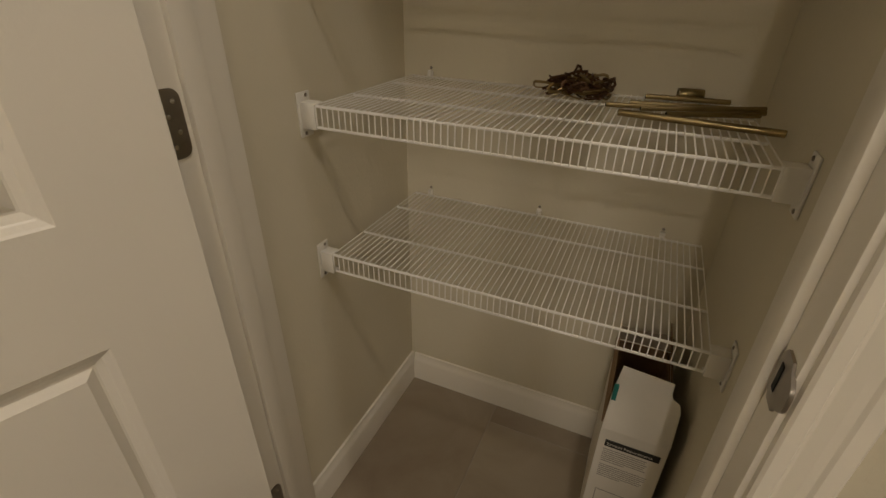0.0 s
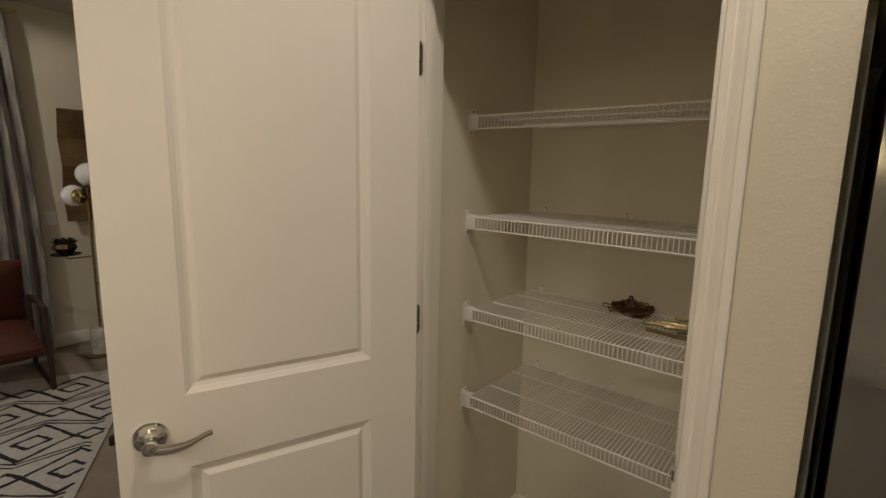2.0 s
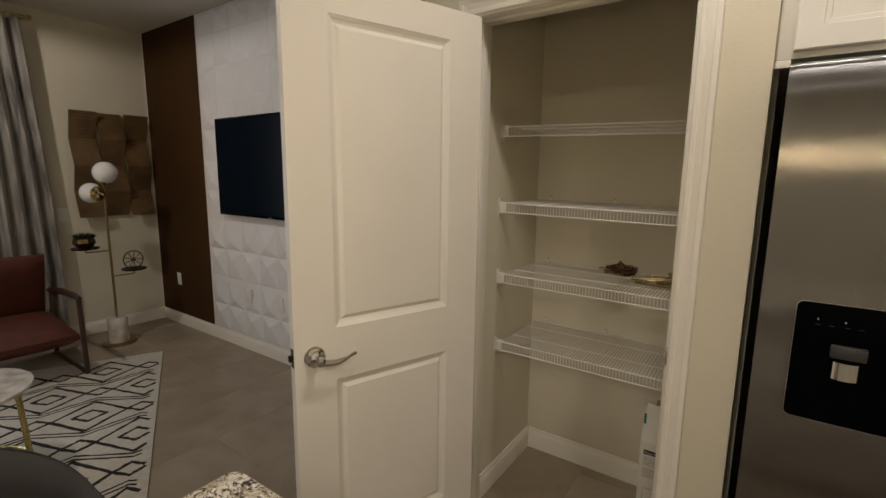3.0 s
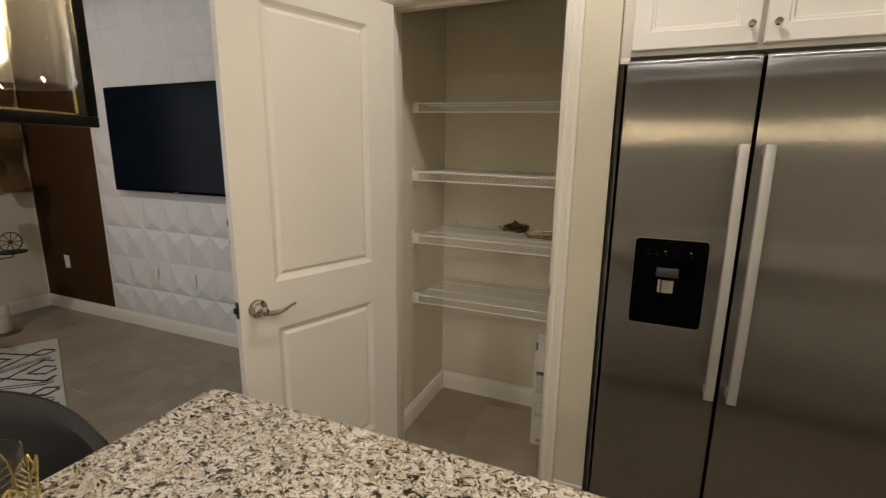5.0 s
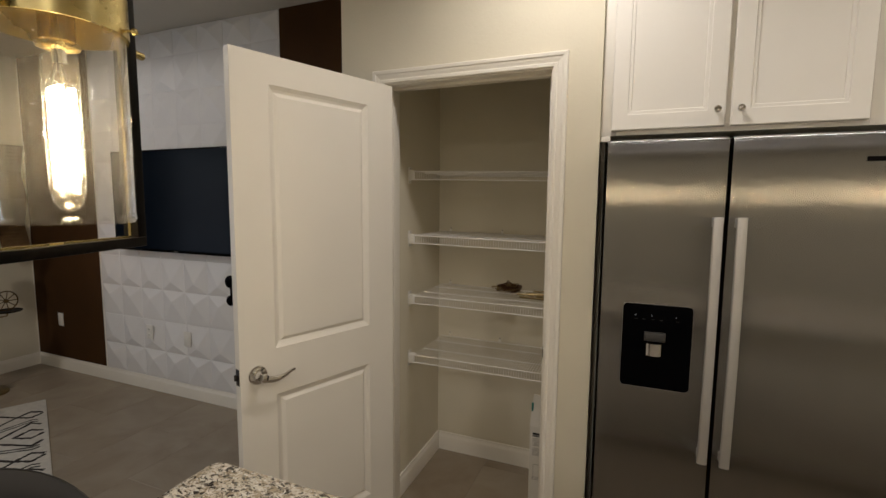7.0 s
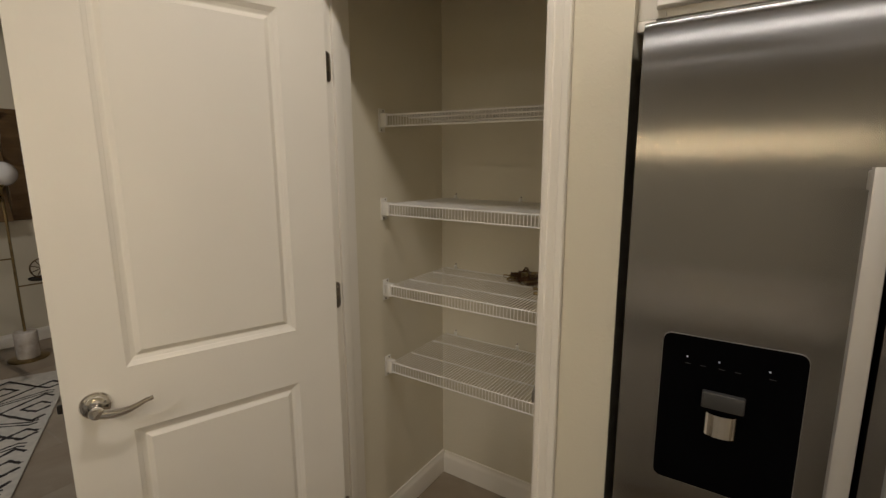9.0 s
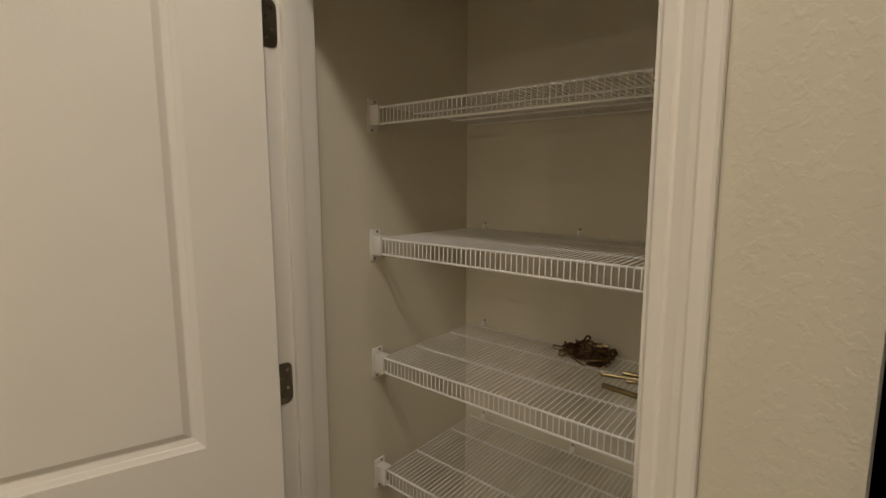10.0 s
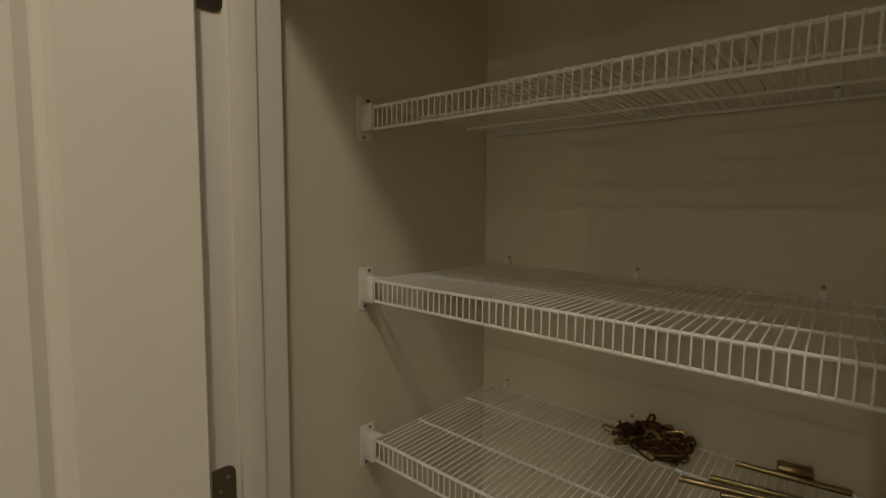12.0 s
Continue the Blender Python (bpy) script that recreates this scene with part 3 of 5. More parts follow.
# ---- kitchen island ----
def granite():
    mat = bpy.data.materials.new("granite")
    mat.use_nodes = True
    nt = mat.node_tree
    N, L = nt.nodes, nt.links
    b = N["Principled BSDF"]
    tc = N.new("ShaderNodeTexCoord")
    warp = N.new("ShaderNodeTexNoise")
    warp.inputs["Scale"].default_value, warp.inputs["Detail"].default_value = 26, 4
    L.new(tc.outputs["Object"], warp.inputs["Vector"])
    add = N.new("ShaderNodeMix")
    add.data_type, add.blend_type = "RGBA", "ADD"
    add.inputs["Factor"].default_value = 0.045
    L.new(tc.outputs["Object"], add.inputs["A"])
    L.new(warp.outputs["Color"], add.inputs["B"])

    def layer(scale, lo, hi, detail, stretch=1.0):
        n = N.new("ShaderNodeTexNoise")
        n.inputs["Scale"].default_value, n.inputs["Detail"].default_value, n.inputs["Roughness"].default_value = scale, detail, 0.62
        mp = N.new("ShaderNodeMapping")
        mp.inputs["Scale"].default_value = (1, stretch, 1)
        mp.inputs["Rotation"].default_value = (0, 0, 0.5)
        mp.inputs["Location"].default_value = (scale * 0.37, scale * 0.11, 0)
        L.new(add.outputs["Result"], mp.inputs["Vector"])
        L.new(mp.outputs[0], n.inputs["Vector"])
        r = N.new("ShaderNodeMapRange")
        r.inputs["From Min"].default_value, r.inputs["From Max"].default_value = lo, hi
        L.new(n.outputs["Fac"], r.inputs["Value"])
        return r.outputs[0]

    col = None
    for fac, colour in ((layer(14, 0.44, 0.60, 3), (0.56, 0.505, 0.40)), (layer(62, 0.50, 0.575, 4), (0.38, 0.32, 0.225)), (layer(150, 0.56, 0.61, 3), (0.24, 0.195, 0.135)), (layer(74, 0.562, 0.592, 4, 1.6), (0.055, 0.042, 0.028)),
                        (layer(38, 0.578, 0.612, 6, 1.9), (0.030, 0.024, 0.017)), (layer(110, 0.60, 0.64, 2), (0.76, 0.73, 0.66)), (layer(150, 0.62, 0.65, 2), (0.04, 0.035, 0.028))):
        mx = N.new("ShaderNodeMix")
        mx.data_type = "RGBA"
        mx.inputs["A"].default_value = (0.68, 0.635, 0.54, 1)
        if col is not None:
            L.new(col, mx.inputs["A"])
        mx.inputs["B"].default_value = (*colour, 1)
        L.new(fac, mx.inputs["Factor"])
        col = mx.outputs["Result"]
    L.new(col, b.inputs["Base Color"])
    b.inputs["Roughness"].default_value = 0.16
    return mat


GRANITE = granite()


def island():
    IX, IY = -0.352, -0.935
    bm = bmesh.new()
    box(bm, (IX, IY - 1.05, 0.884), (2.05, IY, 0.918))
    vert = [e for e in bm.edges if abs(e.verts[0].co.z - e.verts[1].co.z) > 0.01]
    bmesh.ops.bevel(bm, geom=vert, offset=0.030, segments=6, affect="EDGES", profile=0.5)
    bmesh.ops.bevel(bm, geom=[e for e in bm.edges if abs(e.verts[0].co.z - e.verts[1].co.z) < 0.001], offset=0.006, segments=3, affect="EDGES", profile=0.5)
    c = thing("kitchen_island", pose(0, 0, 0), "white kitchen island with an overhanging end", "kitchen island")
    boxes("island_base", CABINET, [((IX + 0.42, IY - 0.95, 0.10), (2.0, IY - 0.06, 0.8835))], c, "white panelled base", 0.002)
    boxes("toe_kick", RUBBER, [((IX + 0.45, IY - 0.92, 0.0), (1.97, IY - 0.12, 0.0995))], c)
    for k in range(4):
        x = IX + 0.435 + k * 0.475
        boxes("cabinet_door", CABINET, [((x, IY - 0.0595, 0.13), (x + 0.455, IY - 0.042, 0.86))], c, "", 0.003)
    return tagged(part("countertop", bm, GRANITE), "speckled cream and black granite island countertop", "countertop")


island()


# ---- pendant over the island ----
def glass(name, bumpy=0.0, dust_haze=0.0, edge=4.0, gloss_most=0.55):
    """Thin clear glass: see-through, with a gloss that grows towards grazing."""
    mat = bpy.data.materials.new(name)
    mat.use_nodes = True
    nt = mat.node_tree
    N, L = nt.nodes, nt.links
    N.remove(N["Principled BSDF"])
    clear, gloss, mix = N.new("ShaderNodeBsdfTransparent"), N.new("ShaderNodeBsdfGlossy"), N.new("ShaderNodeMixShader")
    face, power, scale = N.new("ShaderNodeLayerWeight"), N.new("ShaderNodeMath"), N.new("ShaderNodeMath")
    clear.inputs["Color"].default_value = (0.975, 0.975, 0.965, 1)
    gloss.inputs["Roughness"].default_value = 0.03
    power.operation, scale.operation = "POWER", "MULTIPLY_ADD"
    power.inputs[1].default_value = edge
    scale.inputs[1].default_value, scale.inputs[2].default_value = gloss_most, 0.03
    L.new(face.outputs["Facing"], power.inputs[0])
    L.new(power.outputs[0], scale.inputs[0])
    L.new(scale.outputs[0], mix.inputs[0])
    L.new(clear.outputs[0], mix.inputs[1])
    L.new(gloss.outputs[0], mix.inputs[2])
    L.new(mix.outputs[0], N["Material Output"].inputs["Surface"])
    if bumpy:
        n, tc, bp = N.new("ShaderNodeTexNoise"), N.new("ShaderNodeTexCoord"), N.new("ShaderNodeBump")
        n.inputs["Scale"].default_value = 70
        L.new(tc.outputs["Object"], n.inputs["Vector"])
        bp.inputs["Strength"].default_value, bp.inputs["Distance"].default_value = bumpy, 0.002
        L.new(n.outputs["Fac"], bp.inputs["Height"])
        L.new(bp.outputs[0], gloss.inputs["Normal"])
    if dust_haze:
        # fine dust and seeds in the glass catch the light of the bulb; BULB_GLASS uses this for glare
        tc = N.new("ShaderNodeTexCoord")
        scatter, haze, spots, ramp = N.new("ShaderNodeBsdfTranslucent"), N.new("ShaderNodeMixShader"), N.new("ShaderNodeTexNoise"), N.new("ShaderNodeMapRange")
        scatter.inputs["Color"].default_value = (0.8, 0.78, 0.74, 1)
        spots.inputs["Scale"].default_value, spots.inputs["Detail"].default_value = 620, 5
        L.new(tc.outputs["Object"], spots.inputs["Vector"])
        ramp.inputs["From Min"].default_value, ramp.inputs["From Max"].default_value = 0.5, 0.8
        ramp.inputs["To Min"].default_value, ramp.inputs["To Max"].default_value = 0.15 * dust_haze, dust_haze
        L.new(spots.outputs["Fac"], ramp.inputs["Value"])
        L.new(ramp.outputs[0], haze.inputs[0])
        L.new(mix.outputs[0], haze.inputs[1])
        L.new(scatter.outputs[0], haze.inputs[2])
        L.new(haze.outputs[0], N["Material Output"].inputs["Surface"])
    return mat


def glow(name, colour, strength):
    mat = bpy.data.materials.new(name)
    mat.use_nodes = True
    b = mat.node_tree.nodes["Principled BSDF"]
    b.inputs["Base Color"].default_value = (*colour, 1)
    b.inputs["Emission Color"].default_value = (*colour, 1)
    b.inputs["Emission Strength"].default_value = strength
    return mat


GLASS = glass("seeded_glass", 0.12, 0.018, 2.6, 0.75)
CLEAR = glass("clear_glass")
# haze in the bulb's own glass imitates the glare of its filaments
BULB_GLASS = glass("bulb_glass", 0.0, 0.06)
OPAL = material("opal_glass", (0.80, 0.79, 0.77), 0.12, vary=0.02, coat=0.5)
FILAMENT = glow("filament_glow", (1.0, 0.74, 0.40), 250)
LENS = glow("lamp_lens", (1.0, 0.88, 0.72), 12)


def pendant(x, y):
    p = thing("pendant_light", pose(x, y, 0, 0, 0, 17.5), "black and brass lantern pendant with a lit tubular bulb", "pendant light", "pendants over the island")
    z0, z1, h = 1.487, 2.02, 0.085
    t, u = 0.009, 0.007
    for name, lo, hi in (("frame_bar", (-t, -h - u, z0), (t, h + u, z0 + 0.011)), ("frame_bar", (-t, -h - u, z1), (t, h + u, z1 + 0.011)),
                         ("frame_post", (-t, h - u, z0 + 0.011), (t, h + u, z1)), ("frame_post", (-t, -h - u, z0 + 0.011), (t, -h + u, z1))):
        boxes(name, BLACK_METAL, [(lo, hi)], p, "black metal frame bar", 0.0012)
    for e in (1, -1):
        boxes("frame_inlay", BRASS, [((-0.0016, min(e * (h - u), e * (h - u - 0.002)), z0 + 0.013), (0.0016, max(e * (h - u), e * (h - u - 0.002)), z1))], p, "brass inner edge")
    boxes("frame_inlay", BRASS, [((-0.0016, -h + u + 0.003, z0 + 0.011), (0.0016, h - u - 0.003, z0 + 0.013))], p, "brass inner edge")
    bm = bmesh.new()
    r = 0.0550
    lathe(bm, [(r, 1.84), (r, 1.528), (r + 0.0012, 1.523), (r - 0.0015, 1.5185), (r - 0.0042, 1.523), (r - 0.003, 1.528), (r - 0.003, 1.84)], 48, cap=False)
    g = part("glass_shade", bm, GLASS, p, "clear seeded glass cylinder")
    g.visible_shadow = False
    rnd = random.Random(21)
    bm = bmesh.new()
    for k in range(420):
        a, zz, q = rnd.uniform(0, 2 * math.pi), 1.53 + 0.16 * rnd.random() ** 0.8, 0.00015 + 0.00042 * rnd.random() ** 3
        c = Vector(((r + 0.0002) * math.cos(a), (r + 0.0002) * math.sin(a), zz))
        v = [bm.verts.new(c + q * Vector(d)) for d in ((1, 0, 0), (0, 1, 0), (-1, 0, 0), (0, -1, 0), (0, 0, 1.6), (0, 0, -1.6))]
        for i in range(4):
            bm.faces.new((v[i], v[(i + 1) % 4], v[4]))
            bm.faces.new((v[(i + 1) % 4], v[i], v[5]))
    tagged(part("glass_seed", bm, OPAL, g, "tiny bubbles in the glass"), kind="stuff")
    bm = bmesh.new()
    lathe(bm, [(r + 0.0010, 1.702), (r + 0.003, 1.702), (r + 0.003, 1.742), (r + 0.0010, 1.742), (r + 0.0010, 1.702)], 48, cap=False)
    part("brass_band", bm, BRASS, p, "brass band round the glass")
    bm = bmesh.new()
    lathe(bm, [(0.0, 1.692), (0.0160, 1.692), (0.0178, 1.6895), (0.0174, 1.6865), (0.0145, 1.689), (0.0145, 1.745), (0.012, 1.755), (0.006, 1.77), (0.006, z1)], 32, cap=False)
    part("socket", bm, BRASS, p, "brass lamp socket")
    bm = bmesh.new()
    lathe(bm, [(0.010, 1.735), (r - 0.004, 1.735), (r - 0.004, 1.739), (0.010, 1.739), (0.010, 1.735)], 40, cap=False)
    part("cap_disc", bm, OLD_BRASS, p, "brass disc that holds the glass")
    for a in (20, 140, 260):
        bm = bmesh.new()
        lathe(bm, [(0.0016, 0.0), (0.0016, 0.006), (0.0034, 0.0065), (0.0034, 0.010), (0.0015, 0.011)], 12, axis="X")
        part("thumb_screw", bm, BRASS, p).matrix_basis = pose(0, 0, 1.708, 0, 0, a) @ Matrix.Translation((r + 0.0025, 0, 0))
    for s in (1, -1):
        bm = bmesh.new()
        lathe(bm, [(0.0045, s * (r + 0.002)), (0.0045, s * (h + u + 0.020)), (0.003, s * (h + u + 0.022))], 12, (0, 0, 1.712), "Y")
        part("pin", bm, BRASS, p, "brass pin through the frame")
    bm = bmesh.new()
    prof = [(0.012, 1.688), (0.0140, 1.680), (0.0150, 1.668), (0.0152, 1.582), (0.0149, 1.552), (0.0120, 1.538), (0.006, 1.5310), (0.001, 1.5297)]
    lathe(bm, prof, 24, cap=False)
    bulb = part("bulb", bm, BULB_GLASS, p, "clear tubular bulb")
    bulb.visible_shadow = False
    for k in range(6):
        a = k * math.pi / 3
        bm = bmesh.new()
        tube(bm, [(0.0080 * math.cos(a), 0.0080 * math.sin(a), 1.559 + 0.003 * (k % 3)), (0.0095 * math.cos(a + 0.2), 0.0095 * math.sin(a + 0.2), 1.602), (0.0085 * math.cos(a), 0.0085 * math.sin(a), 1.646 + 0.004 * (k % 2))], 0.0030, 6)
        part("filament", bm, FILAMENT, bulb, "glowing filament")
    bm = bmesh.new()
    tube(bm, [(0.0, 0.0, 1.690), (0.0, 0.0, 1.672)], [0.0065, 0.0055], 10)
    for a in range(3):
        tube(bm, [(0.002 * math.cos(a * 2.1), 0.002 * math.sin(a * 2.1), 1.672), (0.0085 * math.cos(a * 2.1), 0.0085 * math.sin(a * 2.1), 1.646)], 0.0006, 5)
    part("filament_support", bm, CHROME, bulb, "glass stem with fine wires")
    bm = bmesh.new()
    tube(bm, [(0, 0, z1 + 0.01), (0, 0, CEIL - 0.02)], 0.006, 10)
    part("stem", bm, BLACK_METAL, p)
    bm = bmesh.new()
    lathe(bm, [(0.062, CEIL - 0.001), (0.062, CEIL - 0.016), (0.055, CEIL - 0.022), (0.008, CEIL - 0.024)], 32)
    part("canopy", bm, BLACK_METAL, p)
    return p


hung = pendant(0.029, -1.42)
# its twin over the other half of the countertop glints in the steel doors
copy_thing(hung, Matrix.Translation((1.25, 0, 0)) @ hung.matrix_world)


# assumed fixture, one for each lamp above the view
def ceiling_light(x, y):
    c = thing("ceiling_light", pose(x, y, CEIL), "round white recessed ceiling light, assumed and out of view", "ceiling light", "recessed ceiling lights")
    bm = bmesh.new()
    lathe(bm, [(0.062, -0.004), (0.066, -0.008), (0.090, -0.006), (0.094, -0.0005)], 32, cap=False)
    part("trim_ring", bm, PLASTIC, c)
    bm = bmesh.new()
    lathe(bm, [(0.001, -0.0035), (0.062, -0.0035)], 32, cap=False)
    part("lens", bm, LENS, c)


for x, y in UNSEEN_DOWNLIGHTS:
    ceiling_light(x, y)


# ---- things in the pantry ----
def carton():
    x0, x1, y0, y1, h = 0.130, 0.264, 0.486, 0.800, 0.436
    c = thing("cardboard_box", pose(0, 0, 0), "tall opened white carton with printed sides on the pantry floor", "box")
    w = 0.003
    boxes("box_side", CARD, [((x0, y0, 0), (x1, y0 + w, h))], c, "white printed carton side")
    boxes("box_side", CARD, [((x0, y1 - w, 0), (x1, y1, h))], c)
    boxes("box_side", CARD, [((x0, y0 + w, 0), (x0 + w, y1 - w, h))], c)
    boxes("box_side", CARD, [((x1 - w, y0 + w, 0), (x1, y1 - w, h))], c)
    boxes("box_bottom", KRAFT, [((x0 + w, y0 + w, 0), (x1 - w, y1 - w, w))], c)
    boxes("box_lining", KRAFT, [((x0 + w, y0 + w, 0.2), (x1 - w, y0 + 2 * w, h - 0.001)), ((x0 + w, y1 - 2 * w, 0.2), (x1 - w, y1 - w, h - 0.001)), ((x1 - 2 * w, y0 + 2 * w, 0.2), (x1 - w, y1 - 2 * w, h - 0.001)), ((x0 + w, y0 + 2 * w, 0.2), (x0 + 2 * w, y1 - 2 * w, h - 0.001))], c, "brown board inside")

    def flap(name, pts, a, b, lean, mat, label=""):
        """A flap standing on the edge from a to b; pts are (along, up); lean tips it outward."""
        a, b = Vector(a), Vector(b)
        al = (b - a).normalized()
        out = al.cross(Vector((0, 0, 1)))
        up = Vector((0, 0, math.cos(lean))) + out * math.sin(lean)
        nrm = al.cross(up).normalized()
        bm = bmesh.new()
        va = [bm.verts.new(a + al * p + up * q) for p, q in pts]
        vb = [bm.verts.new(a + al * p + up * q + nrm * 0.0028) for p, q in pts]
        bm.faces.new(va)
        bm.faces.new(vb[::-1])
        for k in range(len(pts)):
            j = (k + 1) % len(pts)
            bm.faces.new((va[k], va[j], vb[j], vb[k]))
        return part(name, bm, mat, c, label, False)

    flap("flap", [(0, 0), (0.134, 0), (0.132, 0.09), (0.126, 0.108), (0.112, 0.116), (0.108, 0.128), (0.108, 0.150), (0.012, 0.158), (0.004, 0.10)], (x0, y0, h), (x1, y0, h), -0.16, CARD, "white end flap standing up")
    flap("flap", [(0, 0), (0.134, 0), (0.130, 0.052), (0.112, 0.055), (0.110, 0.046), (0.03, 0.060), (0.004, 0.05)], (x1, y1, h), (x0, y1, h), -0.25, CARD_BACK, "pale board end flap")
    flap("flap", [(0, 0), (0.30, 0), (0.29, 0.10), (0.20, 0.105), (0.17, 0.06), (0.08, 0.05), (0.02, 0.09)], (x1, y0 + 0.01, h), (x1, y1, h), -0.25, KRAFT, "brown side flap")
    flap("flap", [(0, 0), (0.30, 0), (0.29, 0.035), (0.16, 0.05), (0.02, 0.03)], (x0, y1, h), (x0, y0 + 0.01, h), -0.12, KRAFT, "brown side flap")
    yf = y0 - 0.0006
    boxes("teal_mark", TEAL, [((x0 + 0.0040, y0 + 0.009, h + 0.068), (x0 + 0.013, y0 + 0.0125, h + 0.116))], c, "teal printed patch")
    boxes("title_bar", INK, [((x0 + 0.014, yf, h - 0.052), (x1 - 0.010, yf + 0.0005, h - 0.032))], c, "black title bar")
    text("title", "Exhaust Requirements", 0.0102, pose(x0 + 0.018, yf - 0.0004, h - 0.0465, 90, 0, 0), CARD, c)
    rnd = random.Random(4)
    for block, (za, n) in enumerate(((h - 0.060, 7), (h - 0.110, 7), (h - 0.262, 3))):
        for k in range(n):
            wd = (x1 - x0 - 0.035) * (rnd.uniform(0.86, 1.0) if k < n - 1 else 0.5)
            boxes("text_line", GREY_INK, [((x0 + 0.014, yf, za - k * 0.0062 - 0.0022), (x0 + 0.014 + wd, yf + 0.0005, za - k * 0.0062))], c)
    boxes("diagram", GREY_INK, [((x0 + 0.02, yf, 0.17), (x0 + 0.022, yf + 0.0005, 0.24)), ((x0 + 0.02, yf, 0.238), (x1 - 0.03, yf + 0.0005, 0.24)), ((x1 - 0.032, yf, 0.17), (x1 - 0.03, yf + 0.0005, 0.2375)), ((x0 + 0.05, yf, 0.09), (x0 + 0.075, yf + 0.0005, 0.15))], c)
    for k in range(9):
        boxes("barcode", INK, [((x0 + 0.03 + k * 0.006, yf, 0.015), (x0 + 0.033 + k * 0.006, yf + 0.0005, 0.035))], c)


def text(name, body, size, m, mat, parent):
    cu = bpy.data.curves.new(name, "FONT")
    cu.body, cu.size, cu.extrude = body, size, 0.00015
    tmp = new(name + "_curve", cu)
    bpy.context.view_layer.update()
    me = bpy.data.meshes.new_from_object(tmp)
    bpy.data.objects.remove(tmp)
    me.materials.append(mat)
    ob = new(name, me)
    ob.parent = parent
    ob.matrix_basis = m
    return ob


carton()


def deck(x):
    """Height of the top of the second shelf's wires at x."""
    return 1.0532 - (x - PL) * math.tan(radians(SAG[1]))



def hook_pile():
    """A heap of bent metal drapery hooks."""
    p = thing("hook_pile", pose(-0.062, 0.758, deck(-0.03), 0, SAG[1], 0), "heap of dark bronze bent metal hooks on the wire shelf", "hooks")
    shapes = []
    for k in range(4):
        bm = bmesh.new()
        L = 0.034 + 0.005 * k
        w = 0.0075 + 0.001 * k
        pts = [(0, 0, 0), (L * 0.5, 0, 0), (L, 0, 0.001), (L + 0.004, 0, 0.004), (L + 0.004, w * 0.4, 0.008), (L, w, 0.009), (L * 0.45, w, 0.008), (L * 0.3, w * 0.8, 0.006)]
        tube(bm, pts, 0.0016, 6, 2.0)
        shapes.append(mesh_of("hook", bm, OLD_BRASS if k == 3 else BRONZE))
    rnd = random.Random(11)
    for k in range(84):
        r = 0.056 * math.sqrt(rnd.random())
        a = rnd.uniform(0, 2 * math.pi)
        x, y = 1.12 * r * math.cos(a), 0.72 * r * math.sin(a)
        top = 0.036 * max(0.0, 1 - (r / 0.085) ** 1.6)
        z = 0.004 + top * rnd.uniform(0.0, 1.0)
        piece("hook", shapes[k % 4], p, pose(x, y, z, rnd.uniform(-50, 50), rnd.uniform(-32, 32) * (0.3 + top * 14), rnd.uniform(0, 360)) @ pose(-0.02, 0, 0))


BRONZE = material("bronze", (0.14, 0.073, 0.037), 0.42, 0.75, vary=0.25, scale=60)
hook_pile()


def rod(a, b, r, hollow=True):
    a, b = Vector(a), Vector(b)
    b.z += deck(b.x) - deck(a.x)
    d = (b - a)
    t = thing("curtain_rod", Matrix.Translation((a.x, a.y, deck(a.x))), "thin brass-coloured metal rod lying on the wire shelf", "rod", "rods on the shelf")
    bm = bmesh.new()
    z = r + 0.0006
    tube(bm, [Vector((0, 0, a.z + z)), Vector((d.x, d.y, b.z + z))], r, 12)
    part("rod_tube", bm, ROD, t)
    # dark discs on both ends stand for the shade inside the bore
    for p, e in ((Vector((0, 0, a.z + z)), -1), (Vector((d.x, d.y, b.z + z)), 1)):
        bm = bmesh.new()
        dn = Vector((d.x, d.y, b.z - a.z)).normalized()
        tube(bm, [p + dn * e * 0.0002, p + dn * e * 0.0008], r * 0.72, 12)
        part("rod_bore_shade", bm, RUBBER, t, "dark disc for the shade in the open end")


ROD = material("brass_rod", (0.34, 0.265, 0.13), 0.32, 1.0, vary=0.12, scale=25)
for a, b, r in (((-0.006, 0.664, 0), (0.262, 0.730, 0), 0.0050), ((0.033, 0.703, 0), (0.262, 0.748, 0), 0.0050), ((0.056, 0.660, 0.0), (0.258, 0.716, 0.0095), 0.0046),
                ((0.100, 0.636, 0), (0.250, 0.702, 0), 0.0046), ((0.023, 0.601, 0), (0.268, 0.574, 0), 0.0062), ((0.058, 0.784, 0), (0.211, 0.802, 0), 0.0052)):
    rod((a[0] + 0.010, a[1] + 0.014, a[2]), (min(b[0] + 0.012, 0.280), b[1] + 0.014, b[2]), r)


def ferrule():
    t = thing("brass_ferrule", pose(0.150, 0.823, deck(0.150), 0, SAG[1], 0), "short stout brass sleeve lying on the wire shelf", "sleeve")
    bm = bmesh.new()
    lathe(bm, [(0.0085, -0.024), (0.0115, -0.024), (0.0115, -0.020), (0.0120, -0.019), (0.0120, 0.017), (0.0115, 0.018), (0.0115, 0.024), (0.0085, 0.024), (0.0085, -0.024)], 20, (0, 0, 0.0125), "X", cap=False)
    part("sleeve", bm, ROD, t).matrix_basis = pose(0, 0, 0, 0, 0, 10)


ferrule()

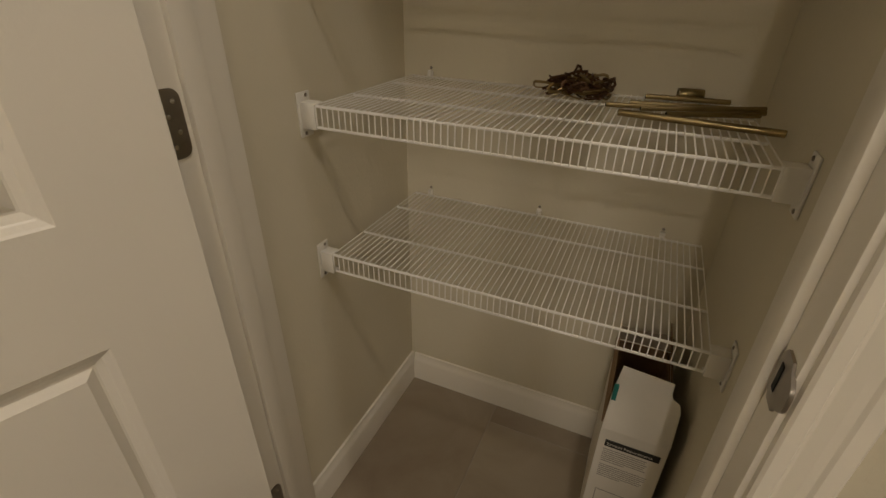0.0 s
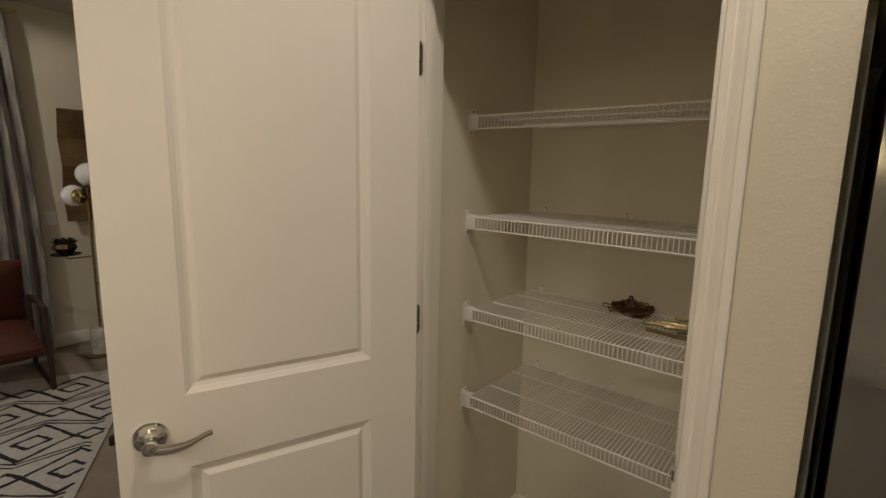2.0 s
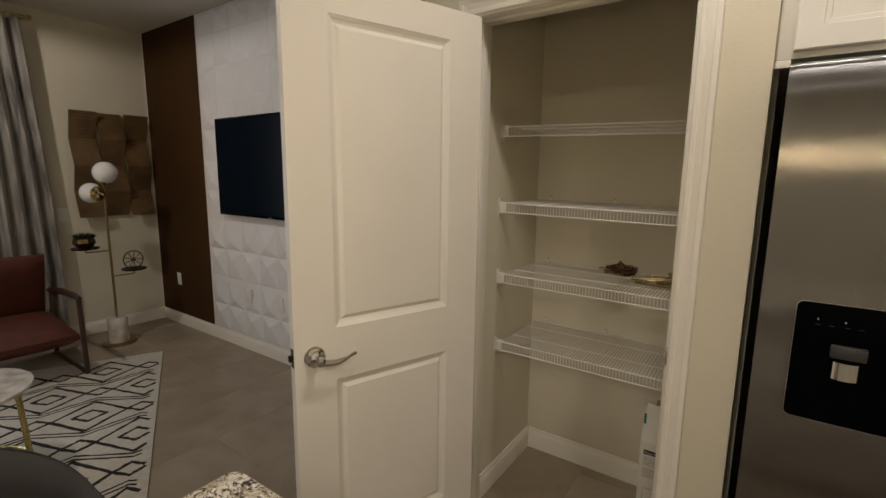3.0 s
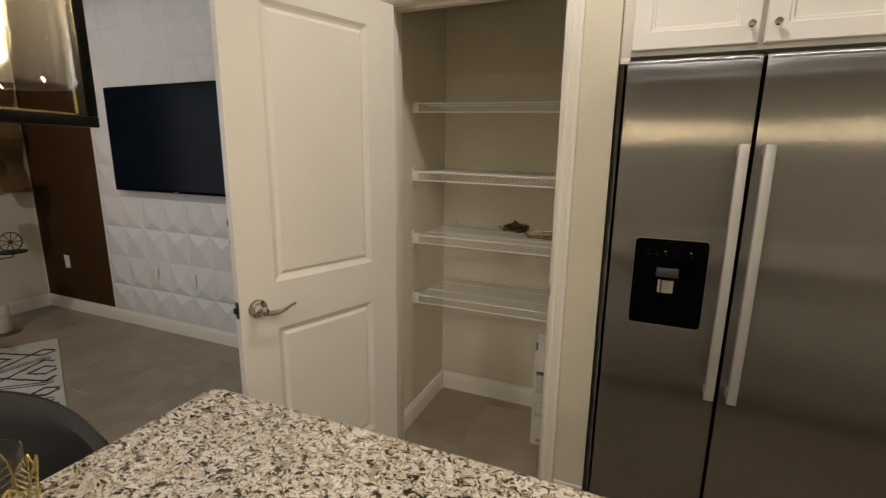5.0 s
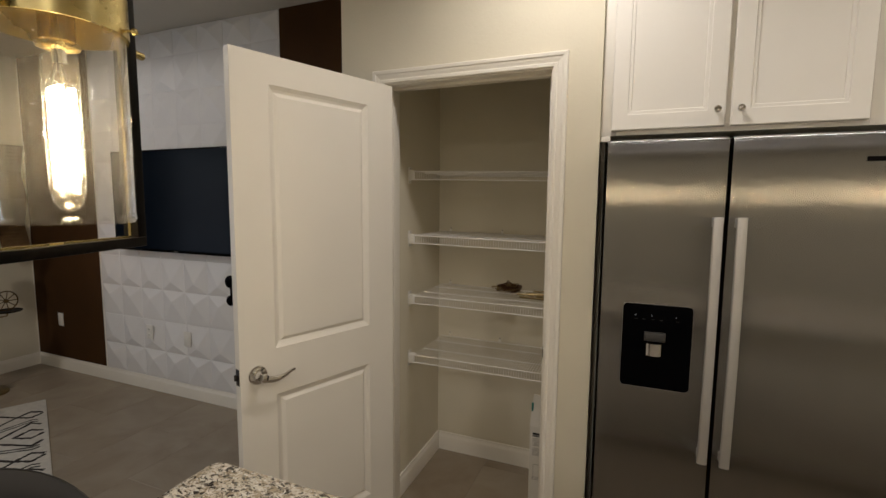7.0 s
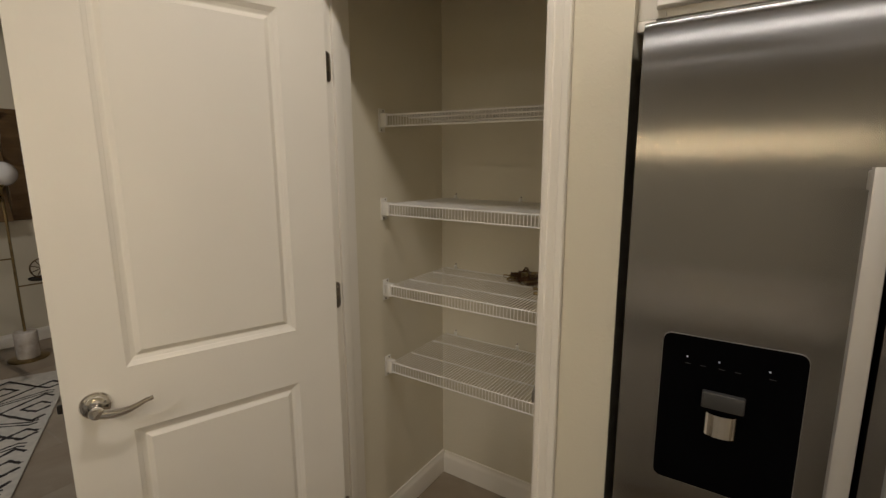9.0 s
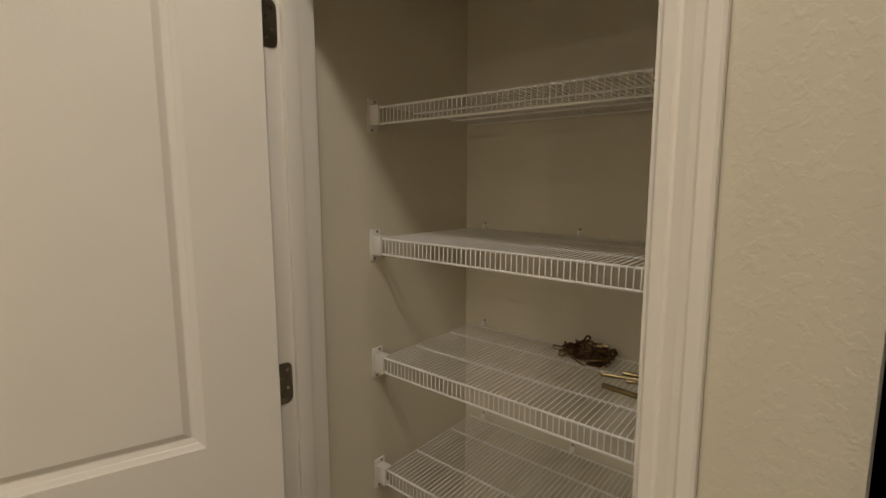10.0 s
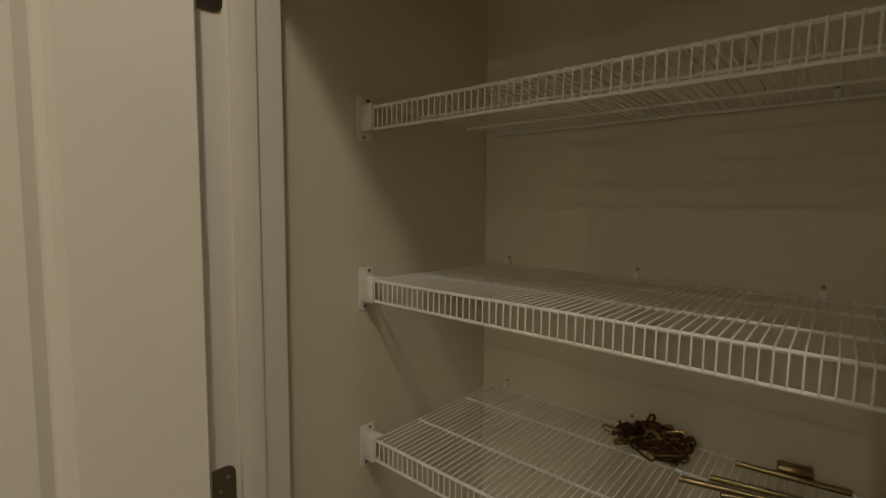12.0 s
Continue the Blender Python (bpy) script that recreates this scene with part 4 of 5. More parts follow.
# ---- living room: panelled wall ----
BROWN_R, PANEL_R = -3.550, -1.600
setting(boxes("wall_panel_brown", BROWN, [((X0 + 0.002, Y1 - 0.006, 0.113), (BROWN_R, Y1 - 0.0005, CEIL - 0.001)), ((PANEL_R, Y1 - 0.006, 0.113), (-0.7155, Y1 - 0.0005, CEIL - 0.001))]), "dark chocolate brown painted wall strip", "wall panel")
setting(boxes("trim", TRIM, [((BROWN_R, Y1 - 0.010, 0.113), (BROWN_R + 0.010, Y1 - 0.0005, CEIL - 0.001)), ((X0 + 0.0005, Y1 - 0.012, 0.113), (X0 + 0.008, Y1 - 0.0065, CEIL - 0.001))]), "thin white edge strip beside the brown wall", "trim")


def panel_wall():
    back = setting(boxes("wall_panel_white", PANEL, [((BROWN_R + 0.0105, Y1 - 0.004, 0.113), (PANEL_R - 0.0005, Y1 - 0.0005, CEIL - 0.001))]), "white sculpted pyramid wall panels", "wall panel")
    nx, p = 8, 0.2485
    wx = (PANEL_R - BROWN_R - 0.012) / nx
    meshes = {}
    for r in range(11):
        z0 = 0.114 + r * p - 0.024
        z0c = max(z0, 0.114)
        z1 = min(z0 + p, CEIL - 0.002)
        for c in range(nx):
            key = (r if r in (0, 10) else "mid", r % 2)
            if key not in meshes:
                bm = bmesh.new()
                g, h = 0.0010, z1 - z0c
                e, d = 0.0035, 0.027
                # a square whose ridge runs corner to corner, highest off the middle
                base = [(g, 0, g), (wx - g, 0, g), (wx - g, 0, h - g), (g, 0, h - g)]
                rim = [(x, -e, z) for x, _, z in base]
                vb = [bm.verts.new(q) for q in base]
                vr = [bm.verts.new(q) for q in rim]
                top = bm.verts.new((0.5 * wx, -d, h * (0.30 if key[1] else 0.68)))
                for k in range(4):
                    j = (k + 1) % 4
                    bm.faces.new((vb[k], vb[j], vr[j], vr[k]))
                    bm.faces.new((vr[k], vr[j], top))
                meshes[key] = mesh_of("panel_tile", bm, PANEL, False)
            piece("panel_tile", meshes[key], back, pose(BROWN_R + 0.011 + c * wx, Y1 - 0.0042, z0c))


panel_wall()


def television():
    t = thing("television", pose(-2.538, Y1 - 0.045, 1.525), "large black flat-screen television on the panelled wall", "television")
    w, h = 0.672, 0.378
    boxes("tv_body", BLACK_GLOSS, [((-w, -0.040, -h), (w, 0.0, h))], t, "", 0.004)
    boxes("tv_screen", SCREEN, [((-w + 0.012, -0.0415, -h + 0.020), (w - 0.012, -0.0402, h - 0.012))], t, "dark switched-off screen")
    boxes("tv_mark", GREY_INK, [((-0.02, -0.0412, -h + 0.006), (0.02, -0.0402, -h + 0.012))], t)
    boxes("wall_mount", BLACK_METAL, [((-0.2, 0.0005, -0.2), (0.2, 0.0405, 0.2))], t)


television()


def wall_plate(m, label, slots=True):
    o = thing("wall_outlet", m, label, "outlet", "outlets")
    boxes("plate", PLASTIC, [((-0.035, -0.006, -0.058), (0.035, 0.0, 0.058))], o, "", 0.002)
    for z in ((-0.021, 0.021) if slots else (0.0,)):
        boxes("socket_face" if slots else "rocker", PLASTIC, [((-0.017, -0.0085, z - 0.014 if slots else -0.033), (0.017, -0.0062, z + 0.014 if slots else 0.033))], o, "", 0.001)
        if slots:
            # thin black plates in place of cut slots, for the shade within
            boxes("slot_shade", INK, [((-0.008, -0.0090, z - 0.004), (-0.006, -0.0086, z + 0.006)), ((0.006, -0.0090, z - 0.004), (0.008, -0.0086, z + 0.006))], o)


wall_plate(pose(-4.150, Y1 - 0.0065, 0.460), "white electrical outlet on the brown wall strip", False)
wall_plate(pose(-2.950, Y1 - 0.030, 0.490), "white electrical outlet on the sculpted panels")
wall_plate(pose(-2.540, Y1 - 0.026, 0.480), "blank white wall plate on the sculpted panels", False)
wall_plate(pose(X0 + 0.0005, -0.005, 1.105, 0, 0, 90), "white light switch on the cream wall", False)


def ornament():
    o = thing("wall_ornament", pose(-2.05, Y1 - 0.052, 0.90), "small black rounded ornament under the television", "ornament")
    for z, r in ((0.065, 0.045), (-0.07, 0.036)):
        bm = bmesh.new()
        lathe(bm, [(0.001, -0.03), (r * 0.6, -0.026), (r, -0.012), (r, 0.0), (r * 0.7, 0.012), (0.014, 0.020), (0.012, 0.050)], 24, (0, 0, z), "Y")
        part("disc", bm, BLACK_GLOSS, o)
    boxes("stem", BLACK_METAL, [((-0.006, -0.006, -0.06), (0.006, 0.006, 0.05))], o, "", 0.002)


ornament()


# ---- living room: west wall ----
def art():
    o = thing("wall_art", pose(X0 + 0.002, 0.394, 1.535), "three wavy ribbed bronze-brown wood wall art panels", "wall art")
    hgt, w = 0.915, 0.198
    for c in range(3):
        bm = bmesh.new()
        y0 = -0.303 + c * 0.205
        n = 64
        rows = []
        for k in range(n + 1):
            f = k / n
            tri = abs(((f * 2 + 0.5 * (c % 2)) % 1.0) * 2 - 1)
            dep = 0.022 + 0.075 * tri + (0.0018 if k % 2 else 0)
            rows.append([bm.verts.new(q) for q in ((dep, y0, -hgt / 2 + hgt * f), (dep, y0 + w, -hgt / 2 + hgt * f), (dep - 0.018, y0 + w, -hgt / 2 + hgt * f), (dep - 0.018, y0, -hgt / 2 + hgt * f))])
        for a, b in zip(rows, rows[1:]):
            for k in range(4):
                bm.faces.new((a[k], a[(k + 1) % 4], b[(k + 1) % 4], b[k]))
        bm.faces.new(rows[0][::-1])
        bm.faces.new(rows[-1])
        part("art_panel", bm, ART, o, "", False)


ART = material("ribbed_bronze_wood", (0.185, 0.112, 0.045), 0.42, 0.15, vary=0.22, scale=5, second=(0.085, 0.050, 0.021), bump=0.2, bump_scale=160)
art()


def velvet():
    mat = material("grey_velvet", (0.36, 0.33, 0.29), 0.5, vary=0.2, scale=12, second=(0.10, 0.092, 0.082), bump=0.2, bump_scale=220)
    N, L = mat.node_tree.nodes, mat.node_tree.links
    N["Principled BSDF"].inputs["Sheen Weight"].default_value = 0.5
    N["Map Range"].inputs["From Min"].default_value, N["Map Range"].inputs["From Max"].default_value = 0.32, 0.64
    # upright streaks of the crushed pile; their tones also paint in sheen and fold shade
    stretch = N.new("ShaderNodeMapping")
    stretch.inputs["Scale"].default_value = (1.6, 1.6, 0.3)
    L.new(N["Texture Coordinate"].outputs["Object"], stretch.inputs["Vector"])
    L.new(stretch.outputs[0], N["Noise Texture"].inputs["Vector"])
    return mat


VELVET = velvet()


def curtain():
    c = thing("curtain", pose(X0 + 0.085, 0, 0), "grey crushed-velvet curtain hanging in folds from a brass rod", "curtain")
    bm = bmesh.new()
    n, ys, ye = 110, -0.075, -0.86
    zs = [0.015, 0.35, 0.8, 1.3, 1.8, 2.2, 2.5, 2.64]
    layers = []
    for off in (0.0, 0.004):
        grid = []
        for j, z in enumerate(zs):
            row = []
            f = (z - zs[0]) / (zs[-1] - zs[0])
            pull = 0.075 * max(0.0, f) ** 2.2
            for i in range(n + 1):
                u = i / n
                y = ys + (ye - ys) * u - pull * (1 - u)
                wave = math.sin(u * 2 * math.pi * 7.5 + 0.5 * math.sin(z * 1.7) + u * 3) * (0.056 - 0.014 * f) + 0.010 * math.sin(u * 41 + z * 2.3)
                row.append(bm.verts.new((wave + off, y, z)))
            grid.append(row)
        layers.append(grid)
    for grid in layers:
        for a, b in zip(grid, grid[1:]):
            for i in range(n):
                bm.faces.new((a[i], a[i + 1], b[i + 1], b[i]))
    for e in (0, n):
        for j in range(len(zs) - 1):
            bm.faces.new((layers[0][j][e], layers[0][j + 1][e], layers[1][j + 1][e], layers[1][j][e]))
    part("fabric", bm, VELVET, c)
    bm = bmesh.new()
    tube(bm, [(0, -0.105, 2.665), (0, -2.6, 2.665)], 0.011, 12)
    lathe(bm, [(0.018, -0.105), (0.018, -0.085), (0.012, -0.080)], 16, (0, 0, 2.665), "Y")
    part("rod", bm, BRASS, c, "brass curtain rod")
    boxes("rod_bracket", BRASS, [((-0.083, -0.135, 2.655), (0.004, -0.120, 2.675))], c, "brass bracket", 0.002)


curtain()


def window():
    w = thing("window_1", pose(X0 - 0.06, -1.35, 0.55), "white framed window beside the curtain", "window", kind="structure")
    hw, h, t = 0.898, 1.698, 0.045
    boxes("window_frame", TRIM, [((-0.03, -hw, 0.001), (0.03, -hw + t, h)), ((-0.03, hw - t, 0.001), (0.03, hw, h)), ((-0.03, -hw + t, 0.001), (0.03, hw - t, t)), ((-0.03, -hw + t, h - t), (0.03, hw - t, h)),
                                 ((-0.02, -0.02, t), (0.02, 0.02, h - t)), ((-0.02, -hw + t, h / 2 - 0.02), (0.02, -0.02, h / 2 + 0.02)), ((-0.02, 0.02, h / 2 - 0.02), (0.02, hw - t, h / 2 + 0.02))], w)
    for a, b in ((-hw + t, -0.02), (0.02, hw - t)):
        for c, d in ((t, h / 2 - 0.02), (h / 2 + 0.02, h - t)):
            pane = boxes("pane", CLEAR, [((-0.003, a, c), (0.003, b, d))], w)
            pane.visible_shadow = False
    boxes("window_sill", TRIM, [((0.0605, -hw - 0.04, -0.03), (0.11, hw + 0.04, -0.002))], w, "", 0.004)


window()

MARBLE = material("white_marble", (0.66, 0.63, 0.58), 0.25, vary=0.1, scale=11, second=(0.40, 0.34, 0.27))


def floor_lamp():
    o = thing("floor_lamp", pose(-4.08, 0.165, 0), "brass floor lamp with two white globes and marble base", "floor lamp")
    bm = bmesh.new()
    lathe(bm, [(0.130, 0.0), (0.130, 0.008), (0.122, 0.012), (0.02, 0.013)], 40)
    part("base_plate", bm, OLD_BRASS, o, "round dark brass base plate")
    bm = bmesh.new()
    lathe(bm, [(0.073, 0.0135), (0.075, 0.018), (0.075, 0.222), (0.071, 0.228)], 36)
    part("marble_foot", bm, MARBLE, o, "white marble cylinder")
    bm = bmesh.new()
    tube(bm, [(0, 0, 0.226), (0, 0, 1.385)], 0.0095, 12)
    tube(bm, [(0, 0, 1.262), (0.05, -0.012, 1.272), (0.085, -0.040, 1.300)], 0.006, 10)
    part("pole", bm, OLD_BRASS, o, "slim brass pole")

    LOWER, HOLD = (-0.02, -0.083, 1.304), (0.075, -0.050, 1.300)

    def globe(x, y, z, r, cup):
        bm = bmesh.new()
        lathe(bm, [(max(0.001, r * math.sin(math.pi * k / 18)), -r * math.cos(math.pi * k / 18)) for k in range(19)], 32, (x, y, z))
        part("globe", bm, OPAL, o, "white opal glass globe")
        bm = bmesh.new()
        if cup:
            a, b = Vector(HOLD), Vector((x, y, z))
            d = (b - a).normalized()
            tube(bm, [a, b - d * (r * 1.06), b - d * (r * 0.97), b - d * (r * 0.78)], [0.008, 0.014, 0.042, 0.060], 24)
        else:
            lathe(bm, [(0.010, 1.355), (0.016, 1.370), (0.040, z - r * 0.90), (0.030, z - r * 0.86)], 24)
        part("cup", bm, BRASS, o, "brass globe holder")

    globe(0.0, 0.022, 1.470, 0.091, False)
    globe(*LOWER, 0.083, True)
    for y, zt, za in ((-0.172, 0.848, 0.818), (0.168, 0.626, 0.592)):
        bm = bmesh.new()
        tube(bm, [(0, 0, za), (0, y * 0.98, za), (0, y, za + 0.006), (0, y, zt)], 0.006, 10)
        part("arm", bm, OLD_BRASS, o, "brass side arm")
        bm = bmesh.new()
        lathe(bm, [(0.02, zt), (0.092, zt + 0.001), (0.097, zt + 0.006), (0.097, zt + 0.012), (0.093, zt + 0.012), (0.090, zt + 0.007), (0.001, zt + 0.006)], 32, (0, y, 0))
        part("tray", bm, BLACK_METAL, o, "round dark tray")


floor_lamp()


def succulent_bowl():
    o = thing("succulent_bowl", pose(-4.08, -0.007, 0.8545) @ Matrix.Scale(1.42, 4), "small faceted bowl of dark succulents on the lamp tray", "plant")
    bm = bmesh.new()
    lathe(bm, [(0.030, 0.0), (0.058, 0.035), (0.050, 0.058), (0.045, 0.056), (0.050, 0.036), (0.02, 0.02)], 7)
    part("bowl", bm, DULL_BRASS, o, "faceted metallic bowl", False)
    rnd = random.Random(3)
    bm = bmesh.new()
    for c in range(6):
        cx, cy = 0.034 * math.cos(c * 1.05), 0.034 * math.sin(c * 1.05)
        if c == 5:
            cx = cy = 0
        for k in range(14):
            a, el = k * 2.4, 0.25 + 0.08 * k
            d = Vector((math.cos(a) * math.cos(el), math.sin(a) * math.cos(el), math.sin(el)))
            b = Vector((cx, cy, 0.055))
            s = d.cross(Vector((0, 0, 1))).normalized() * 0.007
            v = [bm.verts.new(b), bm.verts.new(b + d * 0.018 + s), bm.verts.new(b + d * (0.036 + rnd.uniform(0, 0.008))), bm.verts.new(b + d * 0.018 - s), bm.verts.new(b + d * 0.016 + Vector((0, 0, 0.005)))]
            for f in ((0, 1, 4), (1, 2, 4), (2, 3, 4), (3, 0, 4), (0, 3, 2, 1)):
                bm.faces.new([v[q] for q in f])
    part("leaves", bm, LEAF, o, "dark green rosette leaves", False)


LEAF = material("succulent_leaf", (0.030, 0.030, 0.016), 0.45, vary=0.3, scale=40)
succulent_bowl()


def wheel():
    o = thing("wheel_ornament", pose(-4.08, 0.333, 0.6325) @ Matrix.Scale(1.25, 4), "openwork brass wheel ornament standing on the lamp tray", "ornament")
    bm = bmesh.new()
    r, zc = 0.062, 0.066
    for k in range(32):
        a, b = 2 * math.pi * k / 32, 2 * math.pi * (k + 1) / 32
        tube(bm, [(0.0, r * math.cos(a), zc + r * math.sin(a)), (0.0, r * math.cos(b), zc + r * math.sin(b))], 0.0042, 6)
    part("rim", bm, DULL_BRASS, o)
    bm = bmesh.new()
    lathe(bm, [(0.012, -0.008), (0.014, 0.0), (0.012, 0.008)], 16, (0, 0, zc), "X")
    part("hub", bm, DULL_BRASS, o)
    for k in range(9):
        a = 2 * math.pi * k / 9
        bm = bmesh.new()
        tube(bm, [(0, 0.012 * math.cos(a), zc + 0.012 * math.sin(a)), (0, r * math.cos(a), zc + r * math.sin(a))], 0.0028, 6)
        part("spoke", bm, DULL_BRASS, o)


wheel()


def armchair():
    c = thing("armchair", pose(-3.52, -0.245, 0), "rust-red upholstered armchair with dark wooden side frames", "armchair")
    W = 0.70

    def bar(pts, w, d, name, label, mat):
        bm = bmesh.new()
        for a, b in zip(pts, pts[1:]):
            a, b = Vector(a), Vector(b)
            t = (b - a).normalized()
            side = Vector((0, 1, 0))
            up = t.cross(side).normalized()
            ring = [[bm.verts.new(p + side * sx * w / 2 + up * sz * d / 2) for sx, sz in ((-1, -1), (1, -1), (1, 1), (-1, 1))] for p in (a - t * d / 2, b + t * d / 2)]
            for k in range(4):
                bm.faces.new((ring[0][k], ring[0][(k + 1) % 4], ring[1][(k + 1) % 4], ring[1][k]))
            bm.faces.new(ring[0][::-1])
            bm.faces.new(ring[1])
        bmesh.ops.bevel(bm, geom=list(bm.edges), offset=0.003, segments=1, affect="EDGES")
        return part(name, bm, mat, c, label)

    for y in (0.0, -W):
        bar([(0, y, 0.0125), (-0.02, y, 0.560)], 0.028, 0.025, "front_leg", "dark wood leg", DARKWOOD)
        bar([(-0.66, y, 0.0125), (-0.62, y, 0.530)], 0.028, 0.025, "back_leg", "dark wood leg", DARKWOOD)
        bar([(-0.03, y, 0.0125), (-0.63, y, 0.0125)], 0.026, 0.024, "floor_rail", "", DARKWOOD)
        bm = bmesh.new()
        pts = [(0.01, y, 0.575), (-0.10, y, 0.585), (-0.35, y, 0.575), (-0.62, y, 0.545), (-0.68, y, 0.535)]
        tube(bm, pts, [0.020, 0.026, 0.028, 0.026, 0.020], 12, 0.55)
        part("armrest", bm, DARKWOOD, c, "rounded brown wooden armrest")
    bar([(-0.05, -0.02, 0.235), (-0.05, -W + 0.02, 0.235)], 0.04, 0.03, "cross_rail", "", DARKWOOD)

    def cushion(name, m, lx, ly, lz, label):
        bm = bmesh.new()
        nx, ny = 12, 12
        for sgn in (1, -1):
            g = []
            for i in range(nx + 1):
                row = []
                for j in range(ny + 1):
                    u, v = i / nx * 2 - 1, j / ny * 2 - 1
                    e = (1 - abs(u) ** 5) ** 0.5 * (1 - abs(v) ** 5) ** 0.5
                    tuft = 0.016 * (math.exp(-((u - 0.33) ** 2 + (v) ** 2) * 30) + math.exp(-((u + 0.33) ** 2 + (v - 0.5) ** 2) * 30) + math.exp(-((u + 0.33) ** 2 + (v + 0.5) ** 2) * 30))
                    row.append(bm.verts.new((u * lx / 2, v * ly / 2, sgn * (lz / 2 * (0.25 + 0.75 * e) - (tuft if sgn > 0 else 0)))))
                g.append(row)
            for i in range(nx):
                for j in range(ny):
                    bm.faces.new((g[i][j], g[i + 1][j], g[i + 1][j + 1], g[i][j + 1]))
            edge = [g[i][0] for i in range(nx + 1)] + [g[nx][j] for j in range(1, ny + 1)] + [g[i][ny] for i in range(nx - 1, -1, -1)] + [g[0][j] for j in range(ny - 1, 0, -1)]
            if sgn > 0:
                top = edge
        for k in range(len(top)):
            j = (k + 1) % len(top)
            bm.faces.new((top[k], top[j], edge[j], edge[k]))
        ob = part(name, bm, RUST, c, label)
        ob.matrix_basis = m
        return ob

    cushion("seat", pose(-0.31, -W / 2, 0.325, 0, 5, 0), 0.62, W - 0.045, 0.155, "rust-red seat cushion")
    cushion("backrest", pose(-0.66, -W / 2, 0.60, 0, -72, 0), 0.50, W - 0.05, 0.135, "rust-red back cushion")


DARKWOOD = material("dark_walnut", (0.055, 0.026, 0.014), 0.4, vary=0.25, scale=12, bump=0.1, bump_scale=120)
RUST = material("rust_upholstery", (0.085, 0.0155, 0.004), 0.7, vary=0.15, scale=14, bump=0.2, bump_scale=420)
armchair()


# ---- rug, low table, stool, vase ----
def rug():
    LU, LV = 2.45, 1.75
    m = pose(-3.54, 0.282, 0, 0, 0, -25.9)
    r = thing("rug", m, "ivory rug with hand-drawn black diamonds and zigzags", "rug")
    bm = bmesh.new()
    box(bm, (0, -LV, 0.0005), (LU, 0, 0.0095), 0.003)
    part("woven_ground", bm, IVORY, r)
    rnd = random.Random(8)
    lines = []

    for k in range(7):
        uc = 0.27 + k * 0.36
        v = -0.369 - (0.265 if k % 2 else 0.0)
        while v < LV:
            for hl, a in ((0.190, 0.195), (0.075, 0.060)):
                c = v + hl
                lines.append([(uc, v), (uc + a, c), (uc, c + hl), (uc - a, c), (uc, v)])
                if hl > 0.1:
                    lines.append([(uc, c - 0.085), (uc + 0.072, c), (uc, c + 0.085), (uc - 0.072, c), (uc, c - 0.085)])
                v += 2 * hl
        for off in (-0.017, 0.017):
            sg = -1 if k % 2 else 1
            lines.append([(uc + 0.18 + off + sg * (0.055 if j % 2 else -0.055), 0.35 - 0.795 + 0.265 * j) for j in range(11)])
    bm = bmesh.new()
    for ln in lines:
        thick = 0.0068 if len(ln) > 6 else 0.0108
        for (ua, va), (ub, vb) in zip(ln, ln[1:]):
            n = 7
            prev = None
            d = Vector((ub - ua, vb - va)).normalized()
            nn = Vector((-d.y, d.x))
            for q in range(n + 1):
                f = q / n
                p = Vector((ua + (ub - ua) * f, va + (vb - va) * f)) + d * (0.006 if q == n else (-0.006 if q == 0 else 0))
                w = thick * rnd.uniform(0.72, 1.28)
                p = p + nn * rnd.uniform(-0.0025, 0.0025)
                ok = 0.02 < p.x < LU - 0.02 and 0.02 < p.y < LV - 0.02
                cur = None
                if ok:
                    cur = [bm.verts.new((s.x, -s.y, z)) for s, z in ((p + nn * w, 0.0096), (p + nn * w * 0.6, 0.0112), (p - nn * w * 0.6, 0.0112), (p - nn * w, 0.0096))]
                if prev and cur:
                    for k in range(3):
                        bm.faces.new((prev[k], prev[k + 1], cur[k + 1], cur[k]))
                prev = cur
    part("pattern", bm, RUGBLACK, r, "black woven line pattern")


IVORY = material("ivory_wool", (0.62, 0.58, 0.50), 0.95, vary=0.08, scale=30, bump=0.6, bump_scale=420)
RUGBLACK = material("black_wool", (0.020, 0.014, 0.010), 0.95, vary=0.2, scale=60, bump=0.6, bump_scale=420)
rug()


def low_table():
    t = thing("coffee_table", pose(-2.575, -1.06, 0), "round white marble coffee table on slim gold legs", "table")
    bm = bmesh.new()
    lathe(bm, [(0.29, 0.430), (0.307, 0.434), (0.310, 0.442), (0.307, 0.450), (0.001, 0.451)], 56)
    part("tabletop", bm, MARBLE, t, "white marble top")
    for k in range(3):
        a = radians(62 + 120 * k)
        bm = bmesh.new()
        tube(bm, [(0.27 * math.cos(a), 0.27 * math.sin(a), 0.012), (0.25 * math.cos(a), 0.25 * math.sin(a), 0.43)], 0.013, 12)
        part("leg", bm, BRASS, t, "gold metal leg")
    bm = bmesh.new()
    for k in range(40):
        a, b = 2 * math.pi * k / 40, 2 * math.pi * (k + 1) / 40
        tube(bm, [(0.27 * math.cos(a), 0.27 * math.sin(a), 0.019), (0.27 * math.cos(b), 0.27 * math.sin(b), 0.019)], 0.008, 6, cap=False)
    part("ring_foot", bm, BRASS, t)


low_table()


